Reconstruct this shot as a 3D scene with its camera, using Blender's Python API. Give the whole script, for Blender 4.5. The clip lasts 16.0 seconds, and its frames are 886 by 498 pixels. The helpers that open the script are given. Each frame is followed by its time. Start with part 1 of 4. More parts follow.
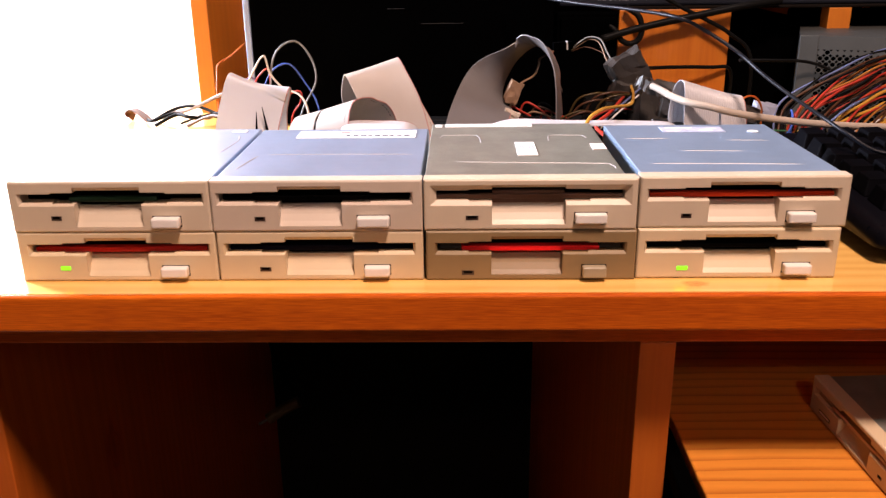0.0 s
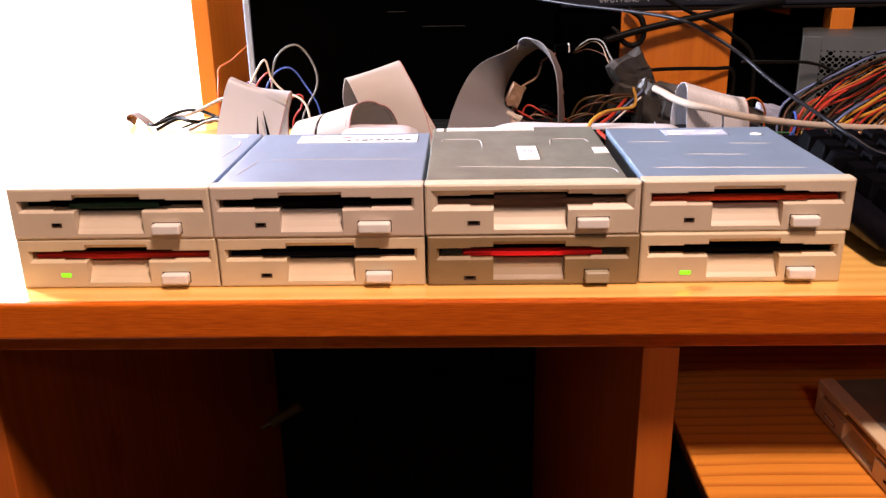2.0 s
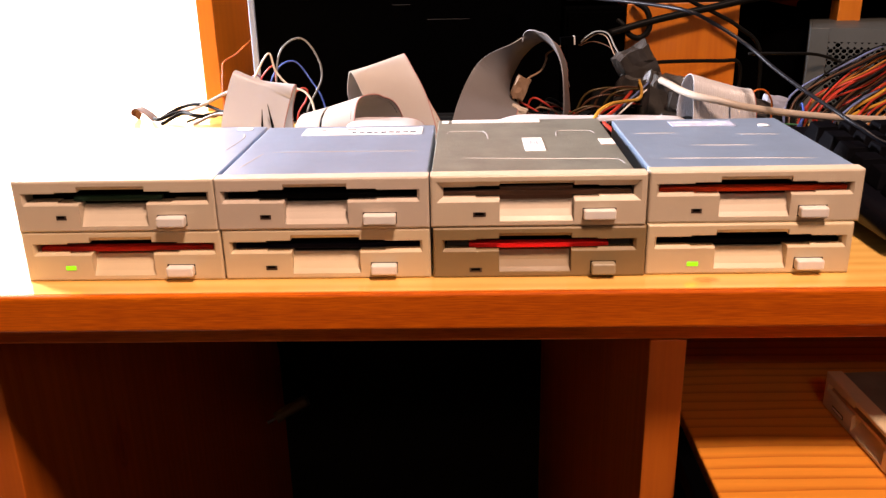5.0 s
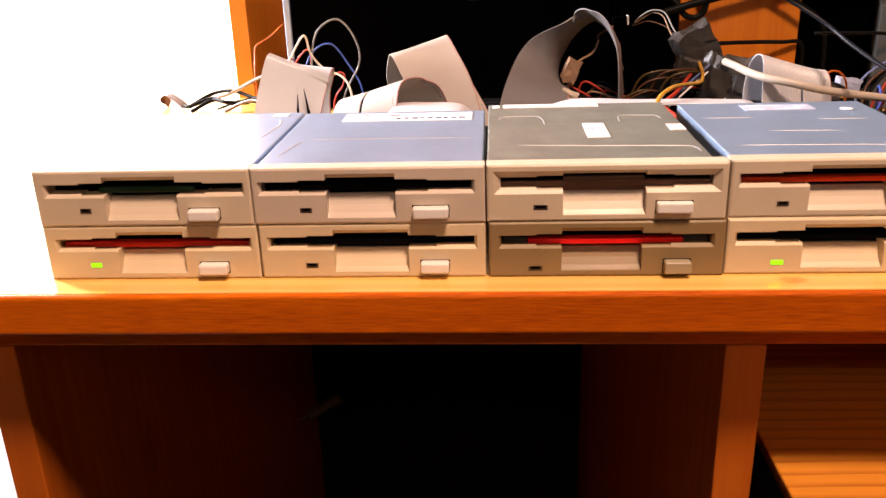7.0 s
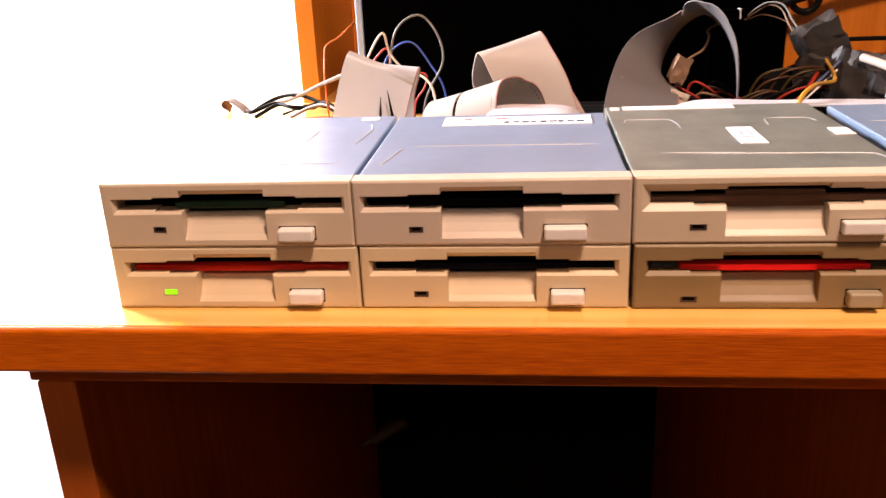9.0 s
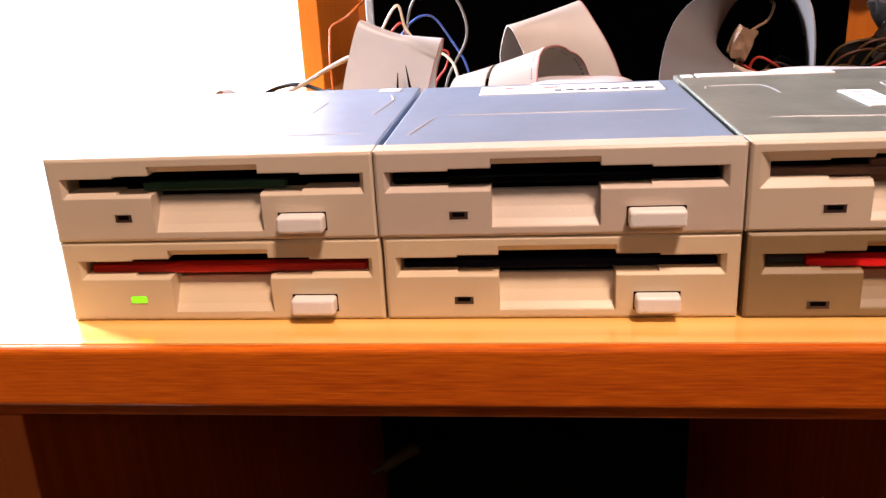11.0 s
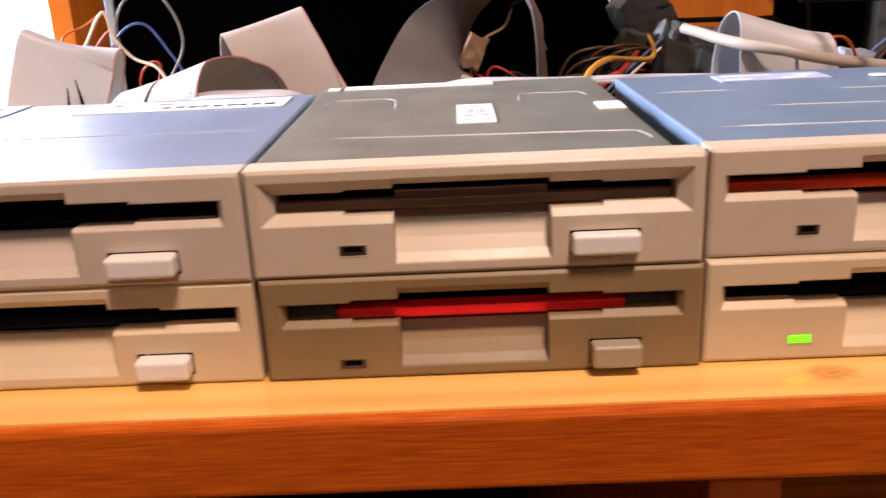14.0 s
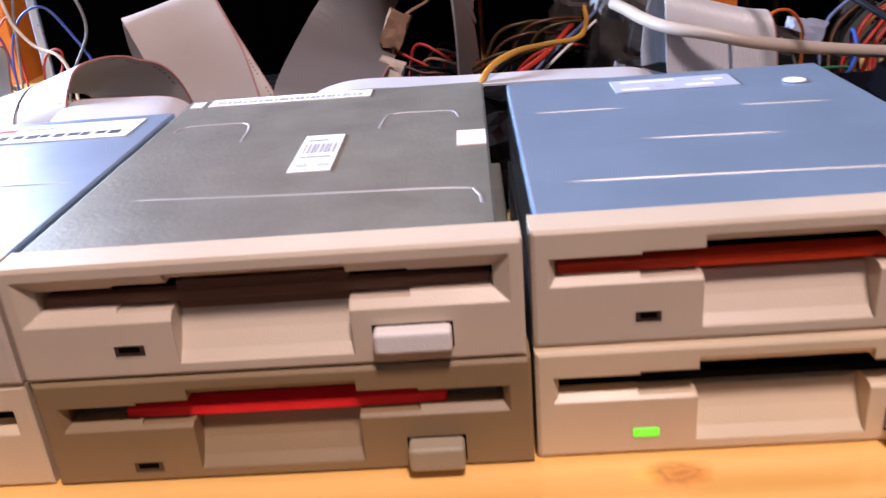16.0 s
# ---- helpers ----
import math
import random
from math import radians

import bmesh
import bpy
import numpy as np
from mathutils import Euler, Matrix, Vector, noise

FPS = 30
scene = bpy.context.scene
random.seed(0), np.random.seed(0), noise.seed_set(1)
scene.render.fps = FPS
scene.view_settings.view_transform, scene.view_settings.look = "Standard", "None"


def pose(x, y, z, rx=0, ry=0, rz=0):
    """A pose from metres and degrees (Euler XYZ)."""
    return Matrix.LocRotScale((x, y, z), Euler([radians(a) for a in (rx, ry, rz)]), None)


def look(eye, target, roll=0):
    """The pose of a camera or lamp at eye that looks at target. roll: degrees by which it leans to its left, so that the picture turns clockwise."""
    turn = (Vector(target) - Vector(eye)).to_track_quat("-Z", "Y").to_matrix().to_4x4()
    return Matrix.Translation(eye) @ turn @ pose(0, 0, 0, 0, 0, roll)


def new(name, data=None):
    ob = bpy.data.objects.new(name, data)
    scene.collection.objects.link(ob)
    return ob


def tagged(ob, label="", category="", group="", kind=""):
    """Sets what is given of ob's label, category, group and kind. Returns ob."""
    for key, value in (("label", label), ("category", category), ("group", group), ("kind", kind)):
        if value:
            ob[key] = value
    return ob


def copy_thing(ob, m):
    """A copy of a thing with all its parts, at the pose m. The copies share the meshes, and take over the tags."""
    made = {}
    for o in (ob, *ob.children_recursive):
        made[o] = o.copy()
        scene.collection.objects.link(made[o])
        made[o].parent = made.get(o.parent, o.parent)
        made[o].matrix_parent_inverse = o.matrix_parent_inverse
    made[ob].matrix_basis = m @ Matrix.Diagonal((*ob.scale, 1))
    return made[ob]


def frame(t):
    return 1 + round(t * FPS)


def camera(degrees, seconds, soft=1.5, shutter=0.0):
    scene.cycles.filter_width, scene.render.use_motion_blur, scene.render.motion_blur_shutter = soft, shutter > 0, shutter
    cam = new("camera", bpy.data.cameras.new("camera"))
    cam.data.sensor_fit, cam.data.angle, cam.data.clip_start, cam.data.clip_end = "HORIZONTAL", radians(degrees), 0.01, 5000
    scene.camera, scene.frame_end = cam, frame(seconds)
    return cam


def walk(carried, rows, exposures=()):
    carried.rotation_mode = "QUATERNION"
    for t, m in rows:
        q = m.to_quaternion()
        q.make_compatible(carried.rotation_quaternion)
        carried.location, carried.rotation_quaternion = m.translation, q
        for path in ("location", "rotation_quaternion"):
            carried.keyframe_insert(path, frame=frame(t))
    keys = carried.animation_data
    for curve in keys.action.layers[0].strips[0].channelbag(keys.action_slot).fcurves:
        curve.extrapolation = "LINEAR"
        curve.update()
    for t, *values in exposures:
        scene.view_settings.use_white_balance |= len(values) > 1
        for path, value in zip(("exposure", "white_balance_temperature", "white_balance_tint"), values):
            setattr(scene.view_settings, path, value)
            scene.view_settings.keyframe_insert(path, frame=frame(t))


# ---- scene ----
cam = camera(55.0, 16.0, soft=1.4, shutter=0.5)
PATH = [
    (0, (0.01798, -0.38673, 0.90610), (-0.00305, 0.55370, 0.56676), -0.704),
    (0.5, (0.01814, -0.38532, 0.90608), (-0.00216, 0.55477, 0.56574), -0.817),
    (1, (0.01841, -0.38320, 0.90727), (-0.00453, 0.55777, 0.56956), -0.767),
    (1.5, (0.01795, -0.38364, 0.90896), (-0.00728, 0.55739, 0.57158), -0.887),
    (2, (0.01871, -0.38405, 0.90760), (-0.00609, 0.55655, 0.56898), -1.026),
    (2.5, (0.01930, -0.38426, 0.90578), (-0.00334, 0.55561, 0.56500), -1.099),
    (3, (0.01941, -0.38516, 0.90459), (-0.00485, 0.55449, 0.56332), -1.012),
    (5.5, (0.01773, -0.38060, 0.90485), (-0.01843, 0.55784, 0.56130), -1.546),
    (6, (0.01608, -0.37263, 0.90217), (-0.03288, 0.56162, 0.54893), -1.973),
    (6.5, (0.01019, -0.36046, 0.90033), (-0.04288, 0.57580, 0.55306), -1.671),
    (7, (0.00396, -0.34806, 0.89549), (-0.05771, 0.58541, 0.54218), -1.854),
    (7.5, (-0.00104, -0.33741, 0.89736), (-0.06896, 0.60077, 0.55793), -1.837),
    (8, (-0.00988, -0.32632, 0.89647), (-0.09367, 0.61166, 0.56008), -2.166),
    (8.5, (-0.02101, -0.31178, 0.89125), (-0.11857, 0.62320, 0.55025), -2.773),
    (9, (-0.03577, -0.29448, 0.88295), (-0.13993, 0.63891, 0.53952), -2.536),
    (11.5, (-0.05779, -0.21485, 0.84659), (-0.16068, 0.72671, 0.52070), -3.080),
    (12, (-0.03850, -0.20423, 0.84310), (-0.10982, 0.73723, 0.51452), -2.479),
    (12.5, (-0.01645, -0.19502, 0.84140), (-0.07177, 0.74687, 0.51579), -2.310),
    (13, (0.00383, -0.18876, 0.84304), (-0.03624, 0.75536, 0.51719), -2.188),
    (13.5, (0.02471, -0.18492, 0.84307), (-0.00258, 0.76042, 0.51839), -2.174),
    (14, (0.04733, -0.17958, 0.84277), (0.02777, 0.76563, 0.52181), -2.728),
    (14.5, (0.07113, -0.17701, 0.84653), (0.07310, 0.77020, 0.53191), -2.953),
    (15, (0.08634, -0.17485, 0.84732), (0.08410, 0.76768, 0.51968), -3.803),
    (15.5, (0.09661, -0.16348, 0.85123), (0.07850, 0.76711, 0.48978), -5.191),
    (16, (0.09469, -0.14359, 0.86377), (0.04605, 0.76820, 0.46021), -4.809),
]
walk(cam, [(t, look(eye, target, roll)) for t, eye, target, roll in PATH],
     [(0, -0.20, 6550, 21), (3, -0.20, 6550, 21), (6, -0.19, 7500, 22), (9, -0.27, 7250, 22), (11.5, -0.27, 6550, 18), (12.5, -0.29, 6550, 18), (13.5, -0.33, 6400, 17), (14.5, -0.49, 6250, 17), (15.5, -0.49, 5750, 17), (16, -0.53, 5450, 18)])

# ---- world and lights ----
world = bpy.data.worlds.new("room_air")
scene.world = world
world.use_nodes = True
world.node_tree.nodes["Background"].inputs[0].default_value = (0.6, 0.7, 0.9, 1)
world.node_tree.nodes["Background"].inputs[1].default_value = 0.02


def area_light(name, eye, target, size, watts, color):
    data = bpy.data.lights.new(name, "AREA")
    data.shape, data.size, data.energy, data.color = "DISK", size, watts, color
    ob = new(name, data)
    ob.matrix_world = look(eye, target)
    return ob


CEILING_LAMP = (0.262, -0.56, 2.1)
area_light("ceiling_light", (0.262, -0.56, 2.06), (0.06, 0.05, 0.75), 0.22, 35, (1.0, 0.75, 0.595))
# Added frontal fill for the desk uprights; no lamp is known there.
area_light("front_fill", (0.05, -2.20, 2.20), (0.0, 0.0, 0.70), 0.30, 9.0, (1.0, 0.75, 0.595))
area_light("wall_light", (-0.92, 0.46, 1.16), (-0.50, 0.72, 0.76), 0.30, 85, (0.78, 0.88, 1.0))

# ---- materials ----


def material(name, color, rough=0.5, metal=0.0, vary=0.08, scale=40.0, bump=0.0, bump_scale=400.0, edge=0.0, coat=0.0, emit=None, spec=0.5):
    m = bpy.data.materials.new(name)
    m.use_nodes = True
    nt = m.node_tree
    b = nt.nodes["Principled BSDF"]
    tc = nt.nodes.new("ShaderNodeTexCoord")
    n1 = nt.nodes.new("ShaderNodeTexNoise")
    n1.inputs["Scale"].default_value, n1.inputs["Detail"].default_value = scale, 6
    nt.links.new(tc.outputs["Object"], n1.inputs["Vector"])
    ramp = nt.nodes.new("ShaderNodeMapRange")
    ramp.inputs[1].default_value, ramp.inputs[2].default_value = 0.3, 0.7
    ramp.inputs[3].default_value, ramp.inputs[4].default_value = 1 - vary, 1 + vary
    nt.links.new(n1.outputs["Fac"], ramp.inputs[0])
    mul = nt.nodes.new("ShaderNodeVectorMath")
    mul.operation = "SCALE"
    mul.inputs[0].default_value = color
    nt.links.new(ramp.outputs[0], mul.inputs["Scale"])
    nt.links.new(mul.outputs[0], b.inputs["Base Color"])
    n2 = nt.nodes.new("ShaderNodeTexNoise")
    n2.inputs["Scale"].default_value, n2.inputs["Detail"].default_value = scale * 4.3, 3
    nt.links.new(tc.outputs["Object"], n2.inputs["Vector"])
    rr = nt.nodes.new("ShaderNodeMapRange")
    rr.inputs[3].default_value, rr.inputs[4].default_value = max(0.02, rough - 0.08), min(1, rough + 0.08)
    nt.links.new(n2.outputs["Fac"], rr.inputs[0])
    nt.links.new(rr.outputs[0], b.inputs["Roughness"])
    b.inputs["Metallic"].default_value = metal
    b.inputs["Specular IOR Level"].default_value = spec
    b.inputs["Coat Weight"].default_value = coat
    b.inputs["Coat Roughness"].default_value = 0.12
    last = None
    if edge:
        bev = nt.nodes.new("ShaderNodeBevel")
        bev.samples = 4
        bev.inputs[0].default_value = edge
        last = bev.outputs[0]
    if bump:
        n3 = nt.nodes.new("ShaderNodeTexNoise")
        n3.inputs["Scale"].default_value = bump_scale
        nt.links.new(tc.outputs["Object"], n3.inputs["Vector"])
        bp = nt.nodes.new("ShaderNodeBump")
        bp.inputs["Strength"].default_value, bp.inputs["Distance"].default_value = bump, 0.0006
        nt.links.new(n3.outputs["Fac"], bp.inputs["Height"])
        if last:
            nt.links.new(last, bp.inputs["Normal"])
        last = bp.outputs[0]
    if last:
        nt.links.new(last, b.inputs["Normal"])
    if emit:
        b.inputs["Emission Color"].default_value = (*emit[:3], 1)
        b.inputs["Emission Strength"].default_value = emit[3]
    return m


def wood(name, light, dark, along="X", scale=1.0, rough=0.3, coat=0.4, contrast=0.6, knot=None, drift=0.5, arches=None, pore=0.35, pore_scale=16, knot_scale=(1, 1.7, 1), knot_size=0.008, gloss=0.08, spec=0.5):
    """Varnished wood: long grain bands, fine pores, large tone drift."""
    m = bpy.data.materials.new(name)
    m.use_nodes = True
    nt = m.node_tree
    b = nt.nodes["Principled BSDF"]
    tc = nt.nodes.new("ShaderNodeTexCoord")
    mp = nt.nodes.new("ShaderNodeMapping")
    stretch = {"X": (0.7, 14, 14), "Y": (14, 0.7, 14), "Z": (14, 14, 0.7)}[along]
    mp.inputs["Scale"].default_value = [s * scale for s in stretch]
    nt.links.new(tc.outputs["Object"], mp.inputs["Vector"])
    warp = nt.nodes.new("ShaderNodeTexNoise")
    warp.inputs["Scale"].default_value, warp.inputs["Detail"].default_value = 1.3, 3
    nt.links.new(mp.outputs[0], warp.inputs["Vector"])
    bands = nt.nodes.new("ShaderNodeTexWave")
    bands.bands_direction = "Y" if along != "Y" else "X"
    bands.inputs["Scale"].default_value, bands.inputs["Distortion"].default_value = 1.1, 6.0
    bands.inputs["Detail"].default_value = 3
    nt.links.new(mp.outputs[0], bands.inputs["Vector"])
    if arches:
        am = nt.nodes.new("ShaderNodeMapping")
        am.inputs["Location"].default_value = [-c * q for c, q in zip(arches, (10, 38, 1))]
        am.inputs["Scale"].default_value = (10, 38, 1)
        am.inputs["Rotation"].default_value = (0, 0, 0)
        nt.links.new(tc.outputs["Object"], am.inputs["Vector"])
        bands.wave_type, bands.rings_direction, bands.wave_profile = "RINGS", "Z", "SAW"
        bands.inputs["Scale"].default_value, bands.inputs["Distortion"].default_value = 0.85, 3.2
        bands.inputs["Detail"].default_value, bands.inputs["Detail Scale"].default_value = 2, 0.6
        nt.links.new(am.outputs[0], bands.inputs["Vector"])
    pores = nt.nodes.new("ShaderNodeTexNoise")
    pores.inputs["Scale"].default_value, pores.inputs["Detail"].default_value = pore_scale, 6
    nt.links.new(mp.outputs[0], pores.inputs["Vector"])
    mix1 = nt.nodes.new("ShaderNodeMix")
    mix1.inputs[0].default_value = drift
    thin = nt.nodes.new("ShaderNodeMapRange")
    thin.inputs[1].default_value, thin.inputs[2].default_value = 0.0, 0.4 if arches else 1.0
    nt.links.new(bands.outputs["Fac"], thin.inputs[0])
    nt.links.new(thin.outputs[0], mix1.inputs[2])
    nt.links.new(warp.outputs["Fac"], mix1.inputs[3])
    mix2 = nt.nodes.new("ShaderNodeMix")
    mix2.inputs[0].default_value = pore
    nt.links.new(mix1.outputs[0], mix2.inputs[2])
    nt.links.new(pores.outputs["Fac"], mix2.inputs[3])
    ramp = nt.nodes.new("ShaderNodeValToRGB")
    e = ramp.color_ramp.elements
    e[0].position, e[0].color = 0.5 - contrast / 2, (*dark, 1)
    e[1].position, e[1].color = 0.5 + contrast / 2, (*light, 1)
    nt.links.new(mix2.outputs[0], ramp.inputs[0])
    tone = ramp.outputs[0]
    if knot:
        km = nt.nodes.new("ShaderNodeMapping")
        km.inputs["Location"].default_value = [-c * q for c, q in zip(knot, knot_scale)]
        km.inputs["Scale"].default_value = knot_scale
        nt.links.new(tc.outputs["Object"], km.inputs["Vector"])
        swirl = nt.nodes.new("ShaderNodeTexNoise")
        swirl.inputs["Scale"].default_value, swirl.inputs["Detail"].default_value = 1.6 / knot_size, 3
        nt.links.new(km.outputs[0], swirl.inputs["Vector"])
        shove = nt.nodes.new("ShaderNodeVectorMath")
        shove.operation = "MULTIPLY_ADD"
        shove.inputs[1].default_value = [knot_size * 0.9] * 3
        nt.links.new(swirl.outputs["Color"], shove.inputs[0])
        nt.links.new(km.outputs[0], shove.inputs[2])
        centre = nt.nodes.new("ShaderNodeVectorMath")
        centre.operation = "SUBTRACT"
        centre.inputs[1].default_value = [knot_size * 0.45] * 3
        nt.links.new(shove.outputs[0], centre.inputs[0])
        ln = nt.nodes.new("ShaderNodeVectorMath")
        ln.operation = "LENGTH"
        nt.links.new(centre.outputs[0], ln.inputs[0])
        rings = nt.nodes.new("ShaderNodeValToRGB")
        re_ = rings.color_ramp.elements
        re_[0].position, re_[0].color = 0.0, (0.62, 0.30, 0.16, 1)
        re_[1].position, re_[1].color = 1.0, (1, 1, 1, 1)
        for at, c in ((0.20, 0.72), (0.34, 0.88), (0.44, 0.66), (0.62, 0.93)):
            re_.new(at).color = (c, c * 0.74, c * 0.55, 1)
        sc = nt.nodes.new("ShaderNodeMath")
        sc.operation = "MULTIPLY"
        sc.inputs[1].default_value = 1 / knot_size
        nt.links.new(ln.outputs["Value"], sc.inputs[0])
        nt.links.new(sc.outputs[0], rings.inputs[0])
        kmix = nt.nodes.new("ShaderNodeMix")
        kmix.data_type, kmix.blend_type = "RGBA", "MULTIPLY"
        kmix.inputs[0].default_value = 0.95
        nt.links.new(tone, kmix.inputs[6])
        nt.links.new(rings.outputs[0], kmix.inputs[7])
        tone = kmix.outputs[2]
    nt.links.new(tone, b.inputs["Base Color"])
    b.inputs["Roughness"].default_value = rough
    b.inputs["Specular IOR Level"].default_value = spec
    b.inputs["Coat Weight"].default_value, b.inputs["Coat Roughness"].default_value = coat, gloss
    bp = nt.nodes.new("ShaderNodeBump")
    bp.inputs["Strength"].default_value, bp.inputs["Distance"].default_value = 0.15, 0.0005
    nt.links.new(pores.outputs["Fac"], bp.inputs["Height"])
    nt.links.new(bp.outputs[0], b.inputs["Normal"])
    return m


PINE_TOP = wood("pine_top", (0.96, 0.60, 0.185), (0.82, 0.44, 0.10), "X", 2.0, 0.30, 1.0, 0.52, knot=(0.131, 0.0140, 0.75))
PINE_EDGE = wood("stained_edge", (0.77, 0.166, 0.006), (0.38, 0.058, 0.002), "X", 3.6, 0.60, 0.45, 0.36, drift=0.7, pore=0.55, pore_scale=30, gloss=0.05, spec=0.12)
PINE_SIDE = wood("stained_board", (0.62, 0.145, 0.011), (0.36, 0.060, 0.004), "Z", 1.6, 0.45, 0.08, 0.6, drift=0.8, knot=(-0.2315, 0.155, 0.568), knot_scale=(1, 1, 0.55), knot_size=0.017)
PINE_TRAY = wood("pine_tray", (0.70, 0.26, 0.032), (0.42, 0.115, 0.012), "X", 1.6, 0.45, 0.06, 0.6, drift=0.25, arches=(0.215, -0.11, 0.64))
PINE_BACK = wood("pine_back", (0.64, 0.205, 0.018), (0.48, 0.13, 0.010), "Z", 1.2, 0.4, 0.2, 0.7, drift=0.8)
PINE_PANEL = wood("pine_panel", (0.66, 0.215, 0.018), (0.42, 0.105, 0.008), "Z", 1.6, 0.4, 0.2, 0.6, drift=0.6, knot=(0.240, 0.0, 0.0765), knot_scale=(1, 1, 1), knot_size=0.006)
# Near-black board colour: the deep shade under the desk is painted in.
SHADED_BOARD = material("shade_dark_board", (0.005, 0.003, 0.002), 0.8, vary=0.2, scale=20, spec=0.1)
WALL = material("white_wall_paint", (0.82, 0.82, 0.80), 0.8, vary=0.03, scale=6, bump=0.1, bump_scale=200)
# Colour of unseen walls and ceiling, set dark to limit bounced fill.
ROOM = material("bounce_cut_wall", (0.13, 0.12, 0.11), 0.8, vary=0.05, scale=5, bump=0.1, bump_scale=200)
# Unseen floor, darkened so less light bounces into the bay.
FLOOR = wood("floor_boards", (0.075, 0.042, 0.02), (0.045, 0.025, 0.012), "X", 0.8, 0.4, 0.2, 0.6)
CREAM = material("cream_plastic", (0.56, 0.458, 0.345), 0.40, vary=0.05, scale=30, bump=0.08, bump_scale=1800, edge=0.0006)
CREAM_WARM = material("yellowed_plastic", (0.61, 0.482, 0.315), 0.40, vary=0.06, scale=25, bump=0.08, bump_scale=1800, edge=0.0006)
CREAM_GREY = material("greyish_plastic", (0.53, 0.435, 0.352), 0.40, vary=0.05, scale=30, bump=0.08, bump_scale=1800, edge=0.0006)
OLIVE = material("olive_plastic", (0.235, 0.157, 0.074), 0.5, vary=0.06, scale=30, bump=0.08, bump_scale=1800, edge=0.0006)
BUTTON = material("pale_button_plastic", (0.77, 0.72, 0.68), 0.40, vary=0.04, scale=40, bump=0.15, bump_scale=1800, edge=0.0007)
BUTTON_OLIVE = material("olive_button_plastic", (0.33, 0.27, 0.18), 0.42, vary=0.04, scale=40, edge=0.0007)
BLACK = material("black_plastic", (0.0004, 0.0004, 0.0005), 0.8, vary=0.1, spec=0.006)
BLACK_SEAM = material("dark_grey_seam", (0.020, 0.020, 0.022), 0.5)
# Near-black painted in as shade of slots, button gaps and splits; also lenses.
SLOT = material("slot_shade_and_lens_black", (0.002, 0.0015, 0.0015), 0.8, vary=0.1, spec=0.02)
STEEL_BLUE = material("zinc_steel", (0.295, 0.395, 0.55), 0.36, metal=0.5, vary=0.06, scale=35, bump=0.06, bump_scale=900)
STEEL_OLIVE = material("dull_olive_steel", (0.258, 0.270, 0.236), 0.40, metal=0.5, vary=0.15, scale=60, bump=0.15, bump_scale=700)
STEEL_LINE = material("pressed_ridge_steel", (0.46, 0.46, 0.47), 0.42, metal=0.5, vary=0.05)
STEEL_PSU = material("grey_sheet_steel", (0.066, 0.067, 0.062), 0.5, metal=0.35, vary=0.06, scale=20, bump=0.05)
PAPER = material("white_paper", (0.82, 0.80, 0.80), 0.7, vary=0.03, scale=80)
PAPER_BLUE = material("bluish_paper", (0.40, 0.44, 0.58), 0.6, vary=0.06, scale=200)
PAPER_PINK = material("pinkish_paper", (0.80, 0.66, 0.62), 0.7, vary=0.03)
INK = material("black_ink", (0.03, 0.03, 0.05), 0.7)
INK_RED = material("red_ink", (0.5, 0.06, 0.07), 0.7)
RIBBON = material("grey_ribbon_cable", (0.385, 0.325, 0.285), 0.45, vary=0.05, scale=30)
# Darker copy of the grey ribbon; shade on the arch is painted in.
RIBBON_GREY_SHADED = material("shaded_grey_ribbon_cable", (0.135, 0.122, 0.120), 0.45, vary=0.05, scale=30)
RIBBON_PALE = material("pale_ribbon_cable", (0.51, 0.505, 0.535), 0.4, vary=0.04, scale=30)
STRIPE = material("red_conductor", (0.36, 0.15, 0.13), 0.45)
GREEN_LIT = material("green_glow", (0.1, 0.6, 0.02), 0.4, emit=(0.26, 1.0, 0.008, 1.2))
LED_OFF = material("dark_window", (0.045, 0.026, 0.02), 0.3, vary=0.1)
TAPE = material("black_insulating_tape", (0.034, 0.029, 0.026), 0.36, vary=0.3, scale=90, bump=0.4, bump_scale=250)
TAPE_GREY = material("worn_tape", (0.055, 0.049, 0.045), 0.38, vary=0.3, scale=90, bump=0.4, bump_scale=250)
MONITOR = material("dark_navy_plastic", (0.012, 0.014, 0.022), 0.35, vary=0.1)
# Pale blue that paints the bright reflection along the case's left edge.
EDGE_GLINT = material("pale_blue_edge_glint", (0.42, 0.52, 0.72), 0.3, metal=0.4, vary=0.05)
FAINT = material("faint_print", (0.42, 0.42, 0.50), 0.7)
MARK = material("grey_print", (0.30, 0.32, 0.38), 0.6)


def plastic(name, color, rough=0.4):
    return material(name, color, rough, vary=0.06, scale=60, spec=0.04 if max(color) < 0.03 else 0.28)


FLAPS = {k: plastic(k + "_disk_plastic", c) for k, c in {
    "green": (0.012, 0.05, 0.028), "red": (0.50, 0.018, 0.010), "navy": (0.004, 0.004, 0.012), "black": (0.0015, 0.0015, 0.002),
    "brown": (0.17, 0.088, 0.055), "orange": (0.60, 0.045, 0.008), "beige": (0.50, 0.36, 0.25), "scarlet": (0.95, 0.018, 0.02)}.items()}
